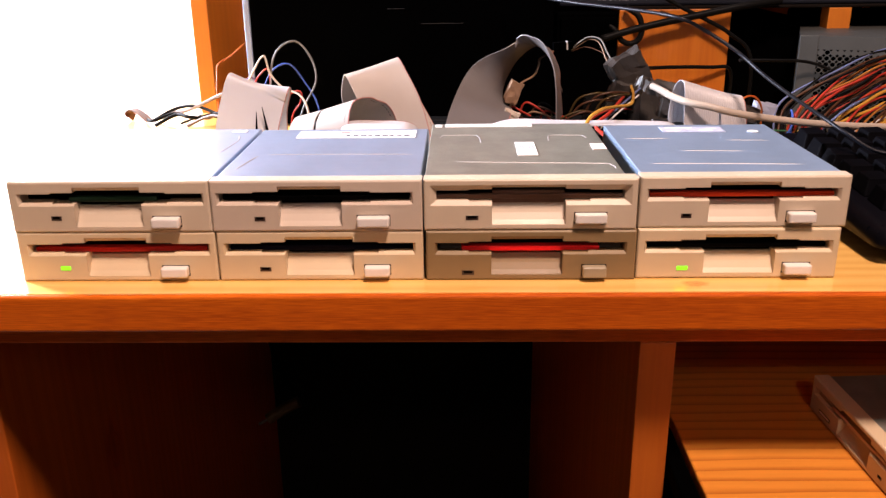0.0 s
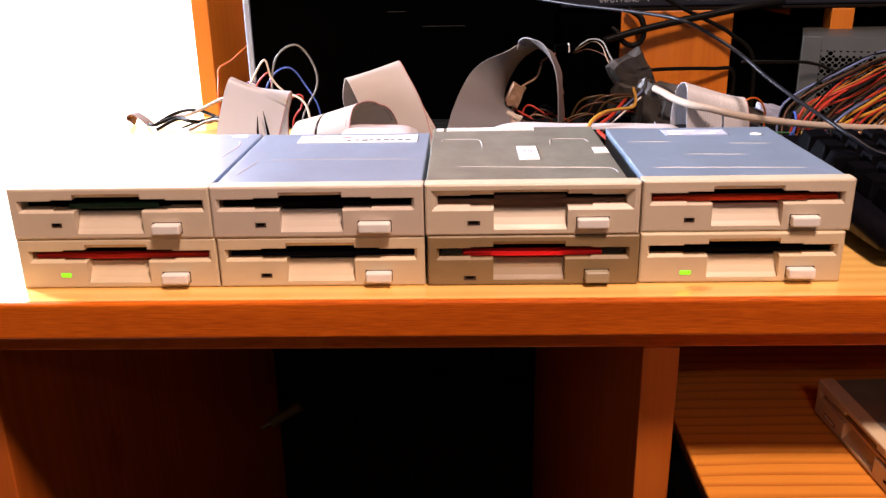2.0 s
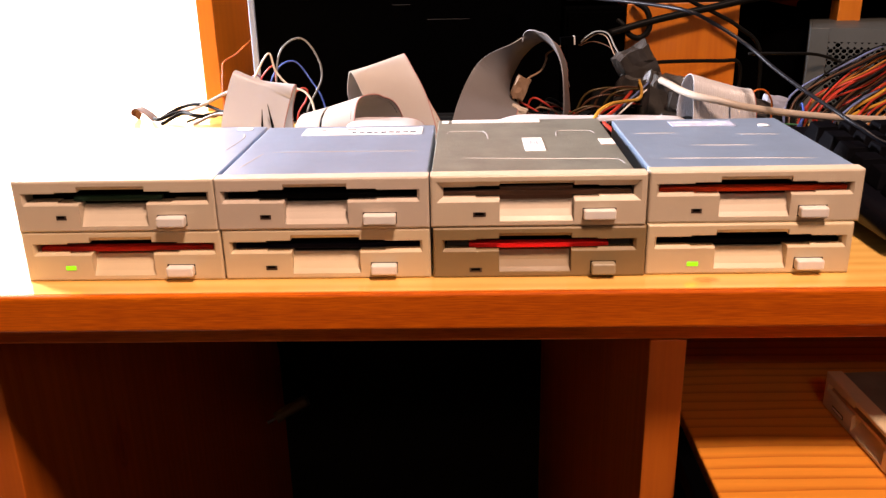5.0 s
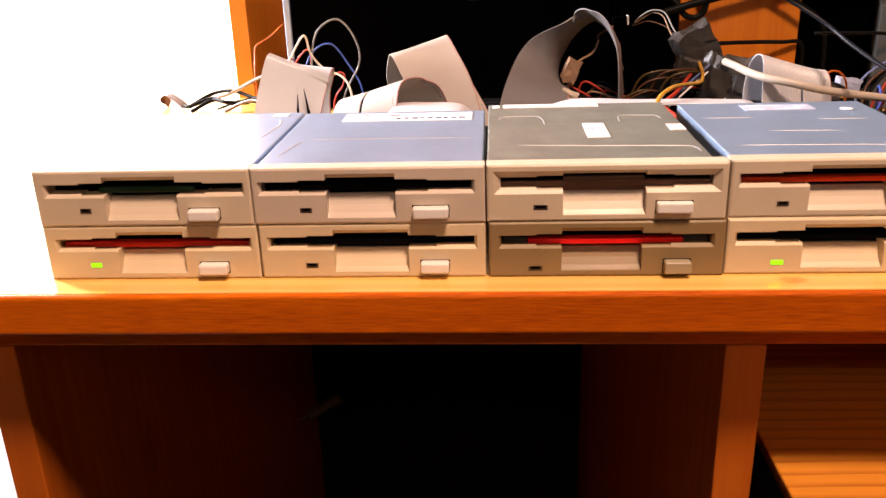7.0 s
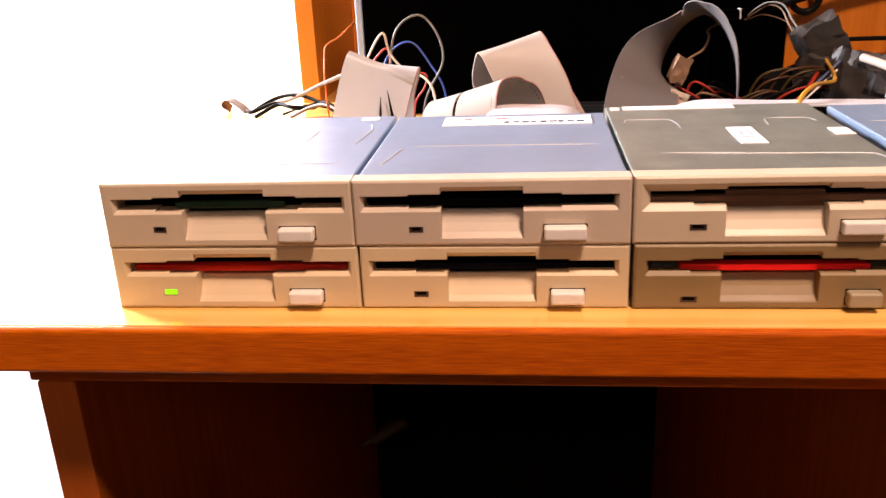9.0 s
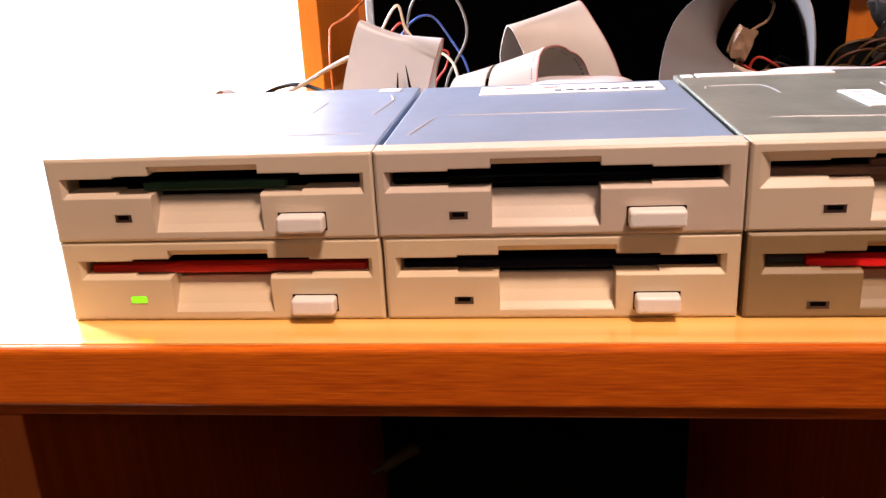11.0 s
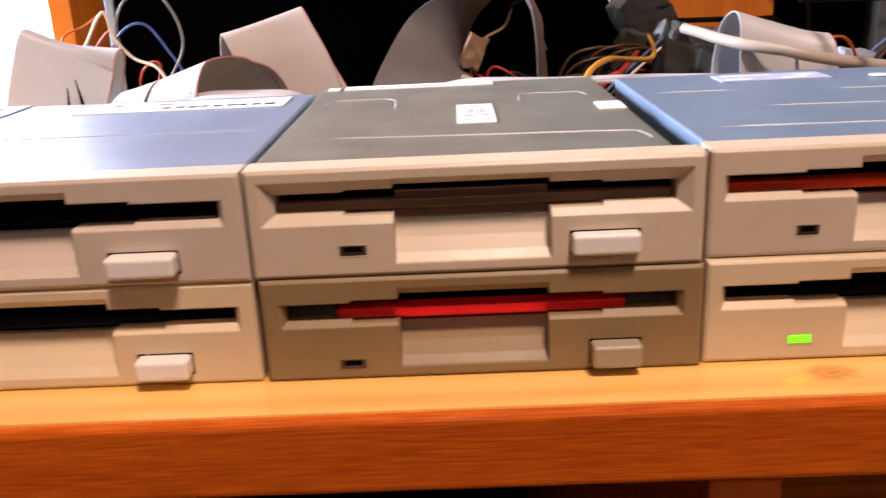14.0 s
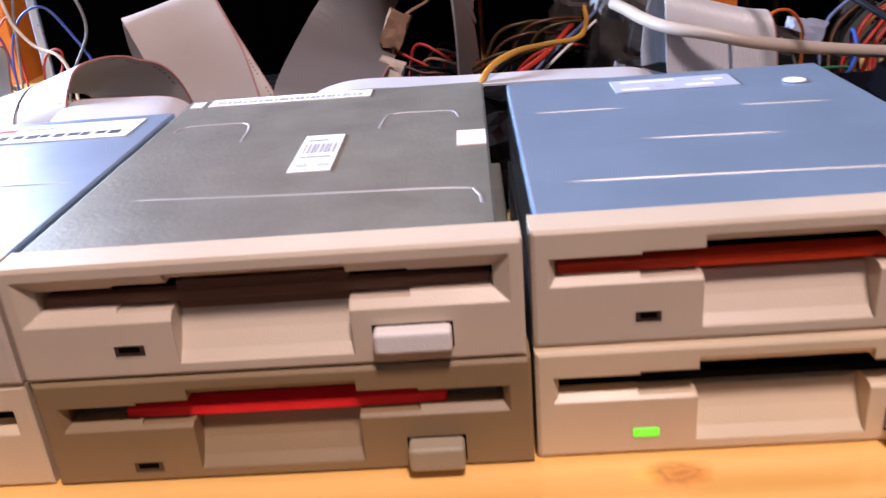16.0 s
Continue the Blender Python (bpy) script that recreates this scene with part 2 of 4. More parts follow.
WIRES = {k: plastic(k + "_wire_jacket", c) for k, c in {
    "cream": (0.55, 0.46, 0.37), "grey": (0.17, 0.16, 0.145), "blue": (0.04, 0.08, 0.30), "red": (0.36, 0.032, 0.018), "orange": (0.45, 0.10, 0.018),
    "yellow": (0.48, 0.24, 0.035), "black": (0.006, 0.006, 0.006), "brown": (0.065, 0.026, 0.012), "purple": (0.13, 0.045, 0.18), "white": (0.66, 0.62, 0.60),
    "green": (0.04, 0.14, 0.06), "tan": (0.23, 0.135, 0.08), "slate": (0.10, 0.125, 0.24), "olive": (0.055, 0.034, 0.010), "copper": (0.30, 0.11, 0.02), "putty": (0.42, 0.35, 0.29)}.items()}

# ---- building blocks ----


def link(name, bm, mats, parent=None, label="", smooth=False):
    me = bpy.data.meshes.new(name)
    bmesh.ops.recalc_face_normals(bm, faces=bm.faces)
    bm.to_mesh(me)
    bm.free()
    for m in mats if isinstance(mats, (list, tuple)) else [mats]:
        me.materials.append(m)
    if smooth:
        me.polygons.foreach_set("use_smooth", [True] * len(me.polygons))
    ob = new(name, me)
    if parent:
        ob.parent = parent
    return tagged(ob, label)


def part(name, bm, mats, parent, label="", smooth=False):
    return link(name, bm, mats, parent, label, smooth)


def empty(name, m, label, category, group="", kind=""):
    ob = new(name)
    ob.empty_display_size = 0.02
    ob.matrix_world = m
    return tagged(ob, label, category, group, kind)


def box(x0, x1, y0, y1, z0, z1, bevel=0.0, bm=None, segments=2):
    own = bmesh.new()
    bmesh.ops.create_cube(own, size=1)
    for v in own.verts:
        v.co = Vector((x0 + (v.co.x + 0.5) * (x1 - x0), y0 + (v.co.y + 0.5) * (y1 - y0), z0 + (v.co.z + 0.5) * (z1 - z0)))
    if bevel:
        bmesh.ops.bevel(own, geom=own.edges[:], offset=bevel, segments=segments, affect="EDGES", profile=0.5)
    if bm is None:
        return own
    tmp = bpy.data.meshes.new("tmp")
    own.to_mesh(tmp)
    own.free()
    bm.from_mesh(tmp)
    bpy.data.meshes.remove(tmp)
    return bm


def spline(points, steps=10):
    """Catmull-Rom through the points."""
    p = [Vector(q) for q in points]
    p = [2 * p[0] - p[1]] + p + [2 * p[-1] - p[-2]]
    out = []
    for i in range(1, len(p) - 2):
        a, b, c, d = p[i - 1:i + 3]
        for k in range(steps):
            t = k / steps
            out.append(0.5 * (2 * b + (c - a) * t + (2 * a - 5 * b + 4 * c - d) * t * t + (3 * b - a - 3 * c + d) * t ** 3))
    out.append(p[-2])
    return out


def tube(points, radius, sides=8, steps=8):
    bm = bmesh.new()
    path = spline(points, steps)
    rings, up = [], None
    for i, c in enumerate(path):
        d = (path[min(i + 1, len(path) - 1)] - path[max(i - 1, 0)]).normalized()
        if up is None:
            up = d.orthogonal().normalized()
        up = (up - d * up.dot(d)).normalized()
        side = d.cross(up)
        rings.append([bm.verts.new(c + radius * (math.cos(2 * math.pi * k / sides) * up + math.sin(2 * math.pi * k / sides) * side)) for k in range(sides)])
    for a, b in zip(rings, rings[1:]):
        for k in range(sides):
            bm.faces.new((a[k], a[(k + 1) % sides], b[(k + 1) % sides], b[k]))
    bm.faces.new(rings[0])
    bm.faces.new(rings[-1])
    return bm


def back(p):
    """Places behind the drives, nudged to the plan."""
    x, y, z = p
    k = min(1, max(0, (y - 0.12) / 0.06))
    return (x - (0.0028 + 0.010 * x + 0.02 * (y - 0.25)) * k, y, z - 0.055 * k * max(0, z - 0.7530))


def wire(name, points, radius, color, label, group=""):
    return tagged(link(name, tube([back(p) for p in points], radius * (0.8 if radius < 0.0012 else 1)), WIRES[color], None, label, True), label, "wire" if radius < 0.0016 else "cable", group)


def ribbon(points, sides, width, conductors=34, thick=0.0008, steps=9, split=None, groove=0.42, marks=False):
    """A flat cable: a ridged strip along the points; sides give its width's direction at each point."""
    bm = bmesh.new()
    path, turn = spline(points, steps), spline(sides, steps)
    n = conductors
    rows = []
    for i, c in enumerate(path):
        d = (path[min(i + 1, len(path) - 1)] - path[max(i - 1, 0)]).normalized()
        s = (turn[i] - d * turn[i].dot(d)).normalized()
        f = d.cross(s)
        top, low = [], []
        for k in range(2 * n + 1):
            h = thick * (0.5 if k % 2 else groove)
            w = (k / (2 * n) - 0.5) * width
            top.append(bm.verts.new(c + s * w + f * h))
            low.append(bm.verts.new(c + s * w - f * h))
        rows.append((top, low))
    for r, ((t0, l0), (t1, l1)) in enumerate(zip(rows, rows[1:])):
        for k in range(2 * n):
            if split and split[0] <= k < split[1] and r < split[2]:
                continue
            q1 = bm.faces.new((t0[k], t0[k + 1], t1[k + 1], t1[k]))
            q2 = bm.faces.new((l0[k], l1[k], l1[k + 1], l0[k + 1]))
            if k == 2 * n - 1:
                q1.material_index = q2.material_index = 1
            elif marks and k == 2 * n - 5 and r % 2 == 0 and r % 16 < 9:
                q1.material_index = q2.material_index = 2
        bm.faces.new((t0[0], t1[0], l1[0], l0[0]))
        bm.faces.new((t0[-1], l0[-1], l1[-1], t1[-1])).material_index = 1
    for t, l in (rows[0], rows[-1]):
        for k in range(2 * n):
            bm.faces.new((t[k], t[k + 1], l[k + 1], l[k]))
    return bm


def ribbon_cable(points, sides, width, mat, label, conductors=34, split=None, groove=0.48, marks=False):
    return tagged(link("ribbon_cable", ribbon([back(p) for p in points], sides, width, conductors, steps=24 if marks else 16, split=split, groove=groove, marks=marks), [mat, STRIPE, INK], None, label), label, "ribbon cable", "ribbon cables")


def lettering(words, size, m, mat, parent, name="lettering"):
    cu = bpy.data.curves.new(name, "FONT")
    cu.body, cu.size, cu.align_x = words, size, "CENTER"
    tmp = bpy.data.objects.new("tmp_text", cu)
    me = bpy.data.meshes.new_from_object(tmp)
    bpy.data.objects.remove(tmp)
    me.materials.clear()
    me.materials.append(mat)
    ob = new(name, me)
    ob.parent = parent
    ob.matrix_local = m
    return ob

# ---- room ----
# All but the north wall lie out of view and shape the bounce.
tagged(link("floor", box(-2.2, 2.2, -2.4, 0.72, -0.05, 0), FLOOR), "unseen brown floor boards, darkened to cut bounce light", "floor", kind="structure")
tagged(link("ceiling", box(-2.2, 2.2, -2.4, 0.84, 2.45, 2.5), ROOM), "unseen ceiling over the room, dark to cut bounce light", "ceiling", kind="structure")
tagged(link("wall_north", box(-2.2, 2.2, 0.72, 0.84, -0.05, 2.45), WALL), "bright white plastered wall behind the desk", "wall", kind="structure")
tagged(link("wall_south", box(-2.2, 2.2, -2.52, -2.4, -0.05, 2.45), ROOM), "unseen wall across the room, dark to cut bounce light", "wall", kind="structure")
tagged(link("wall_west", box(-2.32, -2.2, -2.52, 0.84, -0.05, 2.45), ROOM), "unseen side wall of the room, dark to cut bounce light", "wall", kind="structure")
tagged(link("wall_east", box(2.2, 2.32, -2.52, 0.84, -0.05, 2.45), ROOM), "unseen side wall of the room, dark to cut bounce light", "wall", kind="structure")

# ---- desk ----
desk = empty("desk", pose(0, -0.0188, 0), "orange-brown varnished pine computer desk with open bays", "desk")
D0, DX0, DX1, DDEP = 0.031, -0.3, 0.95, 0.70
top = box(DX0, DX1, 0.004, DDEP, 0.7315, 0.75, 0.0)
part("tabletop", top, PINE_TOP, desk, "light honey pine tabletop")
# front edging: a rounded, darker strip
edge = box(DX0, DX1, 0.0, 0.004, 0.7312, 0.7502, 0.0018, segments=4)
part("edge_strip", edge, PINE_EDGE, desk, "red-brown stained edge strip")
part("rail", box(DX0 + 0.048, DX1 - 0.05, D0, D0 + 0.5, 0.7105, 0.7310, 0.0008), PINE_EDGE, desk, "red-brown stained board under the top")
part("side_board", box(-0.2490, -0.2315, D0 - 0.0004, D0 + 0.6, 0.02, 0.7103, 0.0008), PINE_SIDE, desk, "stained side board")
part("divider", box(0.1103, 0.1290, D0 - 0.0004, D0 + 0.6, 0.02, 0.7103, 0.0008), PINE_SIDE, desk, "stained upright divider")
part("side_board", box(0.72, 0.738, D0 - 0.0004, D0 + 0.6, 0.02, 0.7103, 0.0008), PINE_SIDE, desk, "stained side board")
# Back and bottom boards carry the bay's shade in their colour.
part("back_board", box(-0.2535, 0.738, D0 + 0.6002, D0 + 0.61, 0.02, 0.7103, 0.0), SHADED_BOARD, desk, "back board coloured dark for the bay's shade")
part("bottom_board", box(-0.2313, 0.1101, D0 + 0.002, D0 + 0.6, 0.06, 0.078, 0.0008), SHADED_BOARD, desk, "bottom board coloured dark for the bay's shade")

tray = empty("pull_out_tray", pose(0, -0.0188, 0), "pull-out pine tray on a black slide rail beneath the desktop", "tray")
part("board", box(0.1405, 0.70, -0.045, 0.42, 0.628, 0.643, 0.001), PINE_TRAY, tray, "honey pine board with curved grain")
part("slide_rail", box(0.1300, 0.1390, -0.04, 0.40, 0.628, 0.640, 0.001), BLACK, tray, "black metal slide rail")
part("slide_rail", box(0.7040, 0.7185, -0.04, 0.40, 0.628, 0.640, 0.001), BLACK, tray, "black metal slide rail")

# a cable with a brown plug hangs in the open bay
bay_cable = empty("hanging_cable", pose(-0.186, 0.44, 0.7103), "dark cable hanging inside the desk bay with a brown plug", "cable")
part("cord", tube([(0.0, 0.0, 0.0), (0.004, 0.0, -0.10), (-0.004, 0.0, -0.20), (0.018, 0.0, -0.273), (0.020, -0.002, -0.283)], 0.0018), BLACK, bay_cable, "black cord", True)
part("plug", tube([(0.024, -0.002, -0.280), (0.004, -0.006, -0.290), (-0.010, -0.010, -0.298)], 0.0065, 10), WIRES["olive"], bay_cable, "brown moulded plug", True)
part("pin", tube([(-0.010, -0.010, -0.298), (-0.015, -0.011, -0.3005), (-0.020, -0.012, -0.303)], 0.0018, 8), STEEL_PSU, bay_cable, "bright metal pin", True)

# hutch on the back of the desk
hutch = empty("desk_hutch", pose(0, 0, 0.75), "orange pine shelf unit standing on the back of the desk", "shelf unit")
part("upright", box(-0.2372, -0.2215, 0.445, 0.62, 0, 0.62, 0.0008), PINE_BACK, hutch, "orange pine upright board")
part("upright", box(0.72, 0.736, 0.445, 0.62, 0, 0.62, 0.0008), PINE_BACK, hutch, "orange pine upright board")
part("back_panel", box(-0.2213, 0.7198, 0.61, 0.62, 0, 0.62, 0.0), PINE_BACK, hutch, "orange pine back panel")
part("top_shelf", box(-0.2372, 0.736, 0.445, 0.62, 0.6205, 0.638, 0.0008), PINE_BACK, hutch, "orange pine top shelf")

# ---- floppy drives ----


def bezel_mesh(w, h, s0, s1, n0, n1, framed):
    """Front plate of a drive, mm: a grid of cells, each with its own depth at its four corners."""
    lip = 12.9 if framed else 12.0
    zs = [0, 2.9, 4.6, 5.4, 6.0, 10.6, 11.3, lip, 13.2, 17.6, 20.6, 22.4, h]
    inset = 3.2 if framed else 1.3
    m0, m1 = s0 + 0.58 * (n0 - s0), s1 - 0.58 * (s1 - n1)
    xs = [0, s0 - inset, s0, m0, n0, n1, m1, s1, s1 + inset, w]
    hole = (8.5, 8.5, 8.5, 8.5)
    flat = (0, 0, 0, 0)
    F = 2.4 if framed else 1.8

    def upper(z):
        return F * (z - 2.9) / 3.1 if framed else 0.0

    def lower(z):
        return F * (lip - z) / (lip - 10.6)

    def depth(c, r):
        """Depths at upper left, upper right, lower left, lower right."""
        z0, z1, low = zs[r], zs[r + 1], r == 2
        r -= r >= 2
        centre, inner, outer, left, right = c == 4, c in (3, 5), c in (2, 6), c == 1, c == 7
        if r in (1, 2):
            a, b = upper(z0), upper(z1)
            if centre and (low or r == 2):
                return hole
            if centre:
                k = 1.2 if framed else 0.68
                return (0.5 + k * (z0 - 2.9),) * 2 + (0.5 + k * (z1 - 2.9),) * 2
            if r == 2 and inner:
                return hole
            return (0, a, 0, b) if left else (a, 0, b, 0) if right else (a, a, b, b) if inner or outer else flat
        if r == 3:
            return hole if centre or inner or outer else (0, F, 0, F) if left else (F, 0, F, 0) if right else flat
        if r in (4, 5):
            a, b = lower(z0), lower(z1)
            if centre or (r == 4 and inner):
                return hole
            return (0, a, 0, b) if left else (a, 0, b, 0) if right else (a, a, b, b) if inner or outer else flat
        if r == 6:
            return hole if centre else flat
        if r == 7:
            return (6.6, 6.6, 4.3, 4.3) if centre else flat
        if r == 8:
            return (4.3, 4.3, 2.2, 2.2) if centre else flat
        if r == 9:
            return (2.2, 2.2, 0.5, 0.5) if centre else flat
        return flat

    bm = bmesh.new()

    def quad(pts, index=0):
        pts = [p for i, p in enumerate(pts) if (Vector(p) - Vector(pts[i - 1])).length > 1e-6]
        if len(pts) > 2:
            bm.faces.new([bm.verts.new((x / 1000, d / 1000, (h - z) / 1000)) for x, d, z in pts]).material_index = index

    C, R = len(xs) - 1, len(zs) - 1
    for r in range(R):
        for c in range(C):
            q = depth(c, r)
            x0, x1, z0, z1 = xs[c], xs[c + 1], zs[r], zs[r + 1]
            if c in (1, 7) and r in (1, 2, 3, 5, 6):
                # mitred corners of the chamfer, one pair of triangles each
                xo, xi = (x0, x1) if c == 1 else (x1, x0)
                if r == 1:
                    d = F if framed else 0.0
                    quad([(xo, 0, zs[1]), (xi, 0, zs[1]), (xi, d, zs[4])])
                    quad([(xo, 0, zs[1]), (xi, d, zs[4]), (xo, 0, zs[4])])
                elif r == 5:
                    quad([(xo, 0, zs[5]), (xi, F, zs[5]), (xo, 0, zs[7])])
                    quad([(xi, F, zs[5]), (xi, 0, zs[7]), (xo, 0, zs[7])])
            else:
                # index 1 colours hole floors black, as the shade inside the slot
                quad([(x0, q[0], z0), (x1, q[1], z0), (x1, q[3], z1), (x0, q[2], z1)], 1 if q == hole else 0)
            if c + 1 < C:
                e = depth(c + 1, r)
                if (q[1], q[3]) != (e[0], e[2]):
                    quad([(x1, q[1], z0), (x1, e[0], z0), (x1, e[2], z1), (x1, q[3], z1)])
            if r + 1 < R:
                e = depth(c, r + 1)
                if (q[2], q[3]) != (e[0], e[1]):
                    quad([(x0, q[2], z1), (x1, q[3], z1), (x1, e[1], z1), (x0, e[0], z1)])
    T = 8.8
    for c in range(C):
        x0, x1 = xs[c], xs[c + 1]
        quad([(x0, 0, 0), (x1, 0, 0), (x1, T, 0), (x0, T, 0)])
        quad([(x0, 0, h), (x1, 0, h), (x1, T, h), (x0, T, h)])
    for r in range(R):
        quad([(0, 0, zs[r]), (0, T, zs[r]), (0, T, zs[r + 1]), (0, 0, zs[r + 1])])
        quad([(w, 0, zs[r]), (w, T, zs[r]), (w, T, zs[r + 1]), (w, 0, zs[r + 1])])
    bmesh.ops.remove_doubles(bm, verts=bm.verts, dist=1e-6)
    W, H, C = w / 1000, h / 1000, 0.0008
    for at, n in (((C, 0, 0), (1, 0, 0)), ((W - C, 0, 0), (1, 0, 0)), ((0, 0, C), (0, 0, 1)), ((0, 0, H - C), (0, 0, 1))):
        bmesh.ops.bisect_plane(bm, geom=bm.verts[:] + bm.edges[:] + bm.faces[:], plane_co=at, plane_no=n, dist=1e-6)
    for v in bm.verts:
        if abs(v.co.y) < 1e-6 and (min(v.co.x, W - v.co.x) < 1e-5 or min(v.co.z, H - v.co.z) < 1e-5):
            v.co.y = 0.0006
    return bm


def strip(pts, z, w=0.0012, t=0.00034):
    """A low rounded ridge along points on a plate."""
    bm = bmesh.new()
    path = spline([(x, y, z) for x, y in pts], 5)
    rows = []
    for i, c in enumerate(path):
        d = (path[min(i + 1, len(path) - 1)] - path[max(i - 1, 0)]).normalized()
        sd = d.cross(Vector((0, 0, 1))) * w / 2
        taper = 0.25 if i in (0, len(path) - 1) else 1
        rows.append([bm.verts.new(c + sd * u + Vector((0, 0, t * q * taper - 0.0001))) for u, q in ((-1, 0), (-0.5, 0.8), (0, 1), (0.5, 0.8), (1, 0))])
    for a, b in zip(rows, rows[1:]):
        for k in range(4):
            bm.faces.new((a[k], a[k + 1], b[k + 1], b[k]))
    return bm


def floppy_drive(m, w, label, plate, flap, flap_span, slot, notch, led, button, lit=False, framed=False, shell=STEEL_BLUE, shell_span=None,
                 ridges=(), knob=BUTTON, ends=False, button_height=5.0, deep=125, led_at=19.4, button_at=19.8, flap_y=4.6, proud=4.3, group="floppy drives"):
    """One 3.5 inch drive; numbers in mm across its front. m: its lower front corner."""
    ob = empty("floppy_drive", m, label, "floppy drive", group)
    h = 25.2
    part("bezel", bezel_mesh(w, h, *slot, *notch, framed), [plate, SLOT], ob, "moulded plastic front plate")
    b0, b1 = shell_span or (0.8, w - 0.8)
    b0, b1 = b0 / 1000, b1 / 1000
    zt = (h - 0.7) / 1000
    body = box(b0, b1, 0.0090, deep / 1000, 0.0006, zt, 0.0006)
    for x in (b0 - 0.0001, b1 + 0.0001):
        for y in (0.03, 0.09):
            c = bmesh.ops.create_cone(body, cap_ends=True, segments=10, radius1=0.0017, radius2=0.0017, depth=0.0003)["verts"]
            bmesh.ops.rotate(body, verts=c, cent=(0, 0, 0), matrix=Matrix.Rotation(math.pi / 2, 3, "Y"))
            bmesh.ops.translate(body, verts=c, vec=(x, y, 0.010))
    shell_ob = part("metal_shell", body, shell, ob, "pressed sheet-metal housing")
    if ridges:
        for pts in ridges:
            part("pressed_ridge", strip(pts, zt), STEEL_LINE, shell_ob, "bright pressed ridge")
    f0, f1 = flap_span
    n0, n1 = notch
    fb = box(f0 / 1000, f1 / 1000, flap_y / 1000, 0.0078, (h - 10.9) / 1000, (h - 8.6) / 1000, 0.0004)
    c0, c1 = max(f0, n0 + 0.3), min(f1, n1 - 0.3)
    if framed or flap in ("red", "green", "navy", "scarlet"):
        box(c0 / 1000, c1 / 1000, (0.0056 if framed else (flap_y + 0.4) / 1000), 0.0078, (h - (13.1 if framed else 11.3)) / 1000, (h - (6.9 if framed else 8.8)) / 1000, 0.0003, fb)
    part("disk_edge", fb, FLAPS[flap], ob, flap + " plastic edge in the slot")
    if ends:
        for e0, e1 in ((slot[0] + 1, f0 - 0.3), (f1 + 0.3, slot[1] - 1)):
            part("slot_plate", box(e0 / 1000, e1 / 1000, 0.0045, 0.0070, (h - 10.3) / 1000, (h - 7.8) / 1000, 0.0002), STEEL_PSU, ob, "dull metal plate in the slot")
    l0, l1 = led
    lz = h - led_at
    rim = bmesh.new()
    ring = [[rim.verts.new((x / 1000, y / 1000, z / 1000)) for x, z in ((l0 - e, lz - 1.1 - e), (l1 + e, lz - 1.1 - e), (l1 + e, lz + 1.1 + e), (l0 - e, lz + 1.1 + e))]
            for e, y in ((0.42, 0.0), (0.34, -0.09), (0.20, -0.09), (0.0, 0.05))]
    for i in range(3):
        for k in range(4):
            rim.faces.new((ring[i][k], ring[i][(k + 1) % 4], ring[i + 1][(k + 1) % 4], ring[i + 1][k]))
    part("light_rim", rim, plate, ob, "raised rim round the indicator light")
    if lit:
        part("indicator_light", box(l0 / 1000, l1 / 1000, -0.0003, 0.001, (lz - 1.1) / 1000, (lz + 1.1) / 1000, 0.0004, segments=3), GREEN_LIT, ob, "glowing green indicator light", True)
    else:
        lb = box(l0 / 1000, l1 / 1000, -0.00008, 0.001, (lz - 1.1) / 1000, (lz + 1.1) / 1000)
        window = part("indicator_light", lb, LED_OFF, ob, "unlit dark indicator window")
        part("lens", box((l0 + 0.9) / 1000, (l1 - 0.9) / 1000, -0.00018, 0.0005, (lz - 0.2) / 1000, (lz + 1.0) / 1000), SLOT, window, "dark lens")
    k0, k1 = button
    zc = h - button_at
    # Thin black sheet stands for the shaded gap round the button.
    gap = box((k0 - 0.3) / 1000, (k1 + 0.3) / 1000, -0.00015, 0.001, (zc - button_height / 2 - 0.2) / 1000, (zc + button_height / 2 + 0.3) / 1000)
    part("gap_shade", gap, SLOT, ob, "dark sheet painting the shade round the button")
    kb = box(k0 / 1000, k1 / 1000, -proud / 1000, 0.001, (zc - button_height / 2) / 1000, (zc + button_height / 2) / 1000, 0.0009, segments=3)
    part("eject_button", kb, knob, ob, "raised eject button")
    return ob


UP, LOW = 0.7757, 0.7502
U_RIDGES_1 = [[(0.0865, 0.104), (0.089, 0.090), (0.086, 0.06)], [(0.064, 0.093), (0.063, 0.062)], [(0.050, 0.029), (0.09, 0.030)]]
U_RIDGES_2 = [[(0.0155, 0.0560), (0.05, 0.0560), (0.0955, 0.0548)], [(0.012, 0.054), (0.0065, 0.0235)]]
U_RIDGES_3 = [[(0.014, 0.0375), (0.05, 0.0345), (0.088, 0.0322), (0.0935, 0.0285), (0.0945, 0.0215)],
              [(0.006, 0.0945), (0.008, 0.1000), (0.016, 0.1008), (0.0255, 0.1002), (0.0285, 0.094), (0.0292, 0.080)],
              [(0.0672, 0.0840), (0.0685, 0.0965), (0.072, 0.0995), (0.080, 0.0990), (0.0875, 0.0978), (0.0895, 0.0905)]]
U_RIDGES_4 = [[(0.0090, 0.0285), (0.05, 0.0270), (0.0870, 0.0250)], [(0.0310, 0.0560), (0.0670, 0.0540)], [(0.0070, 0.0860), (0.0335, 0.0855)],
              [(0.0620, 0.0805), (0.0870, 0.0790)]]
drive_u1 = floppy_drive(pose(-0.1985, 0.0006, UP), 96.6, "cream floppy drive with a dark green disk edge", CREAM, "green", (27, 70),
                        (5.3, 92.5), (31, 63.5), (19.2, 24.2), (68.5, 82), ridges=U_RIDGES_1, deep=123, led_at=18.1)
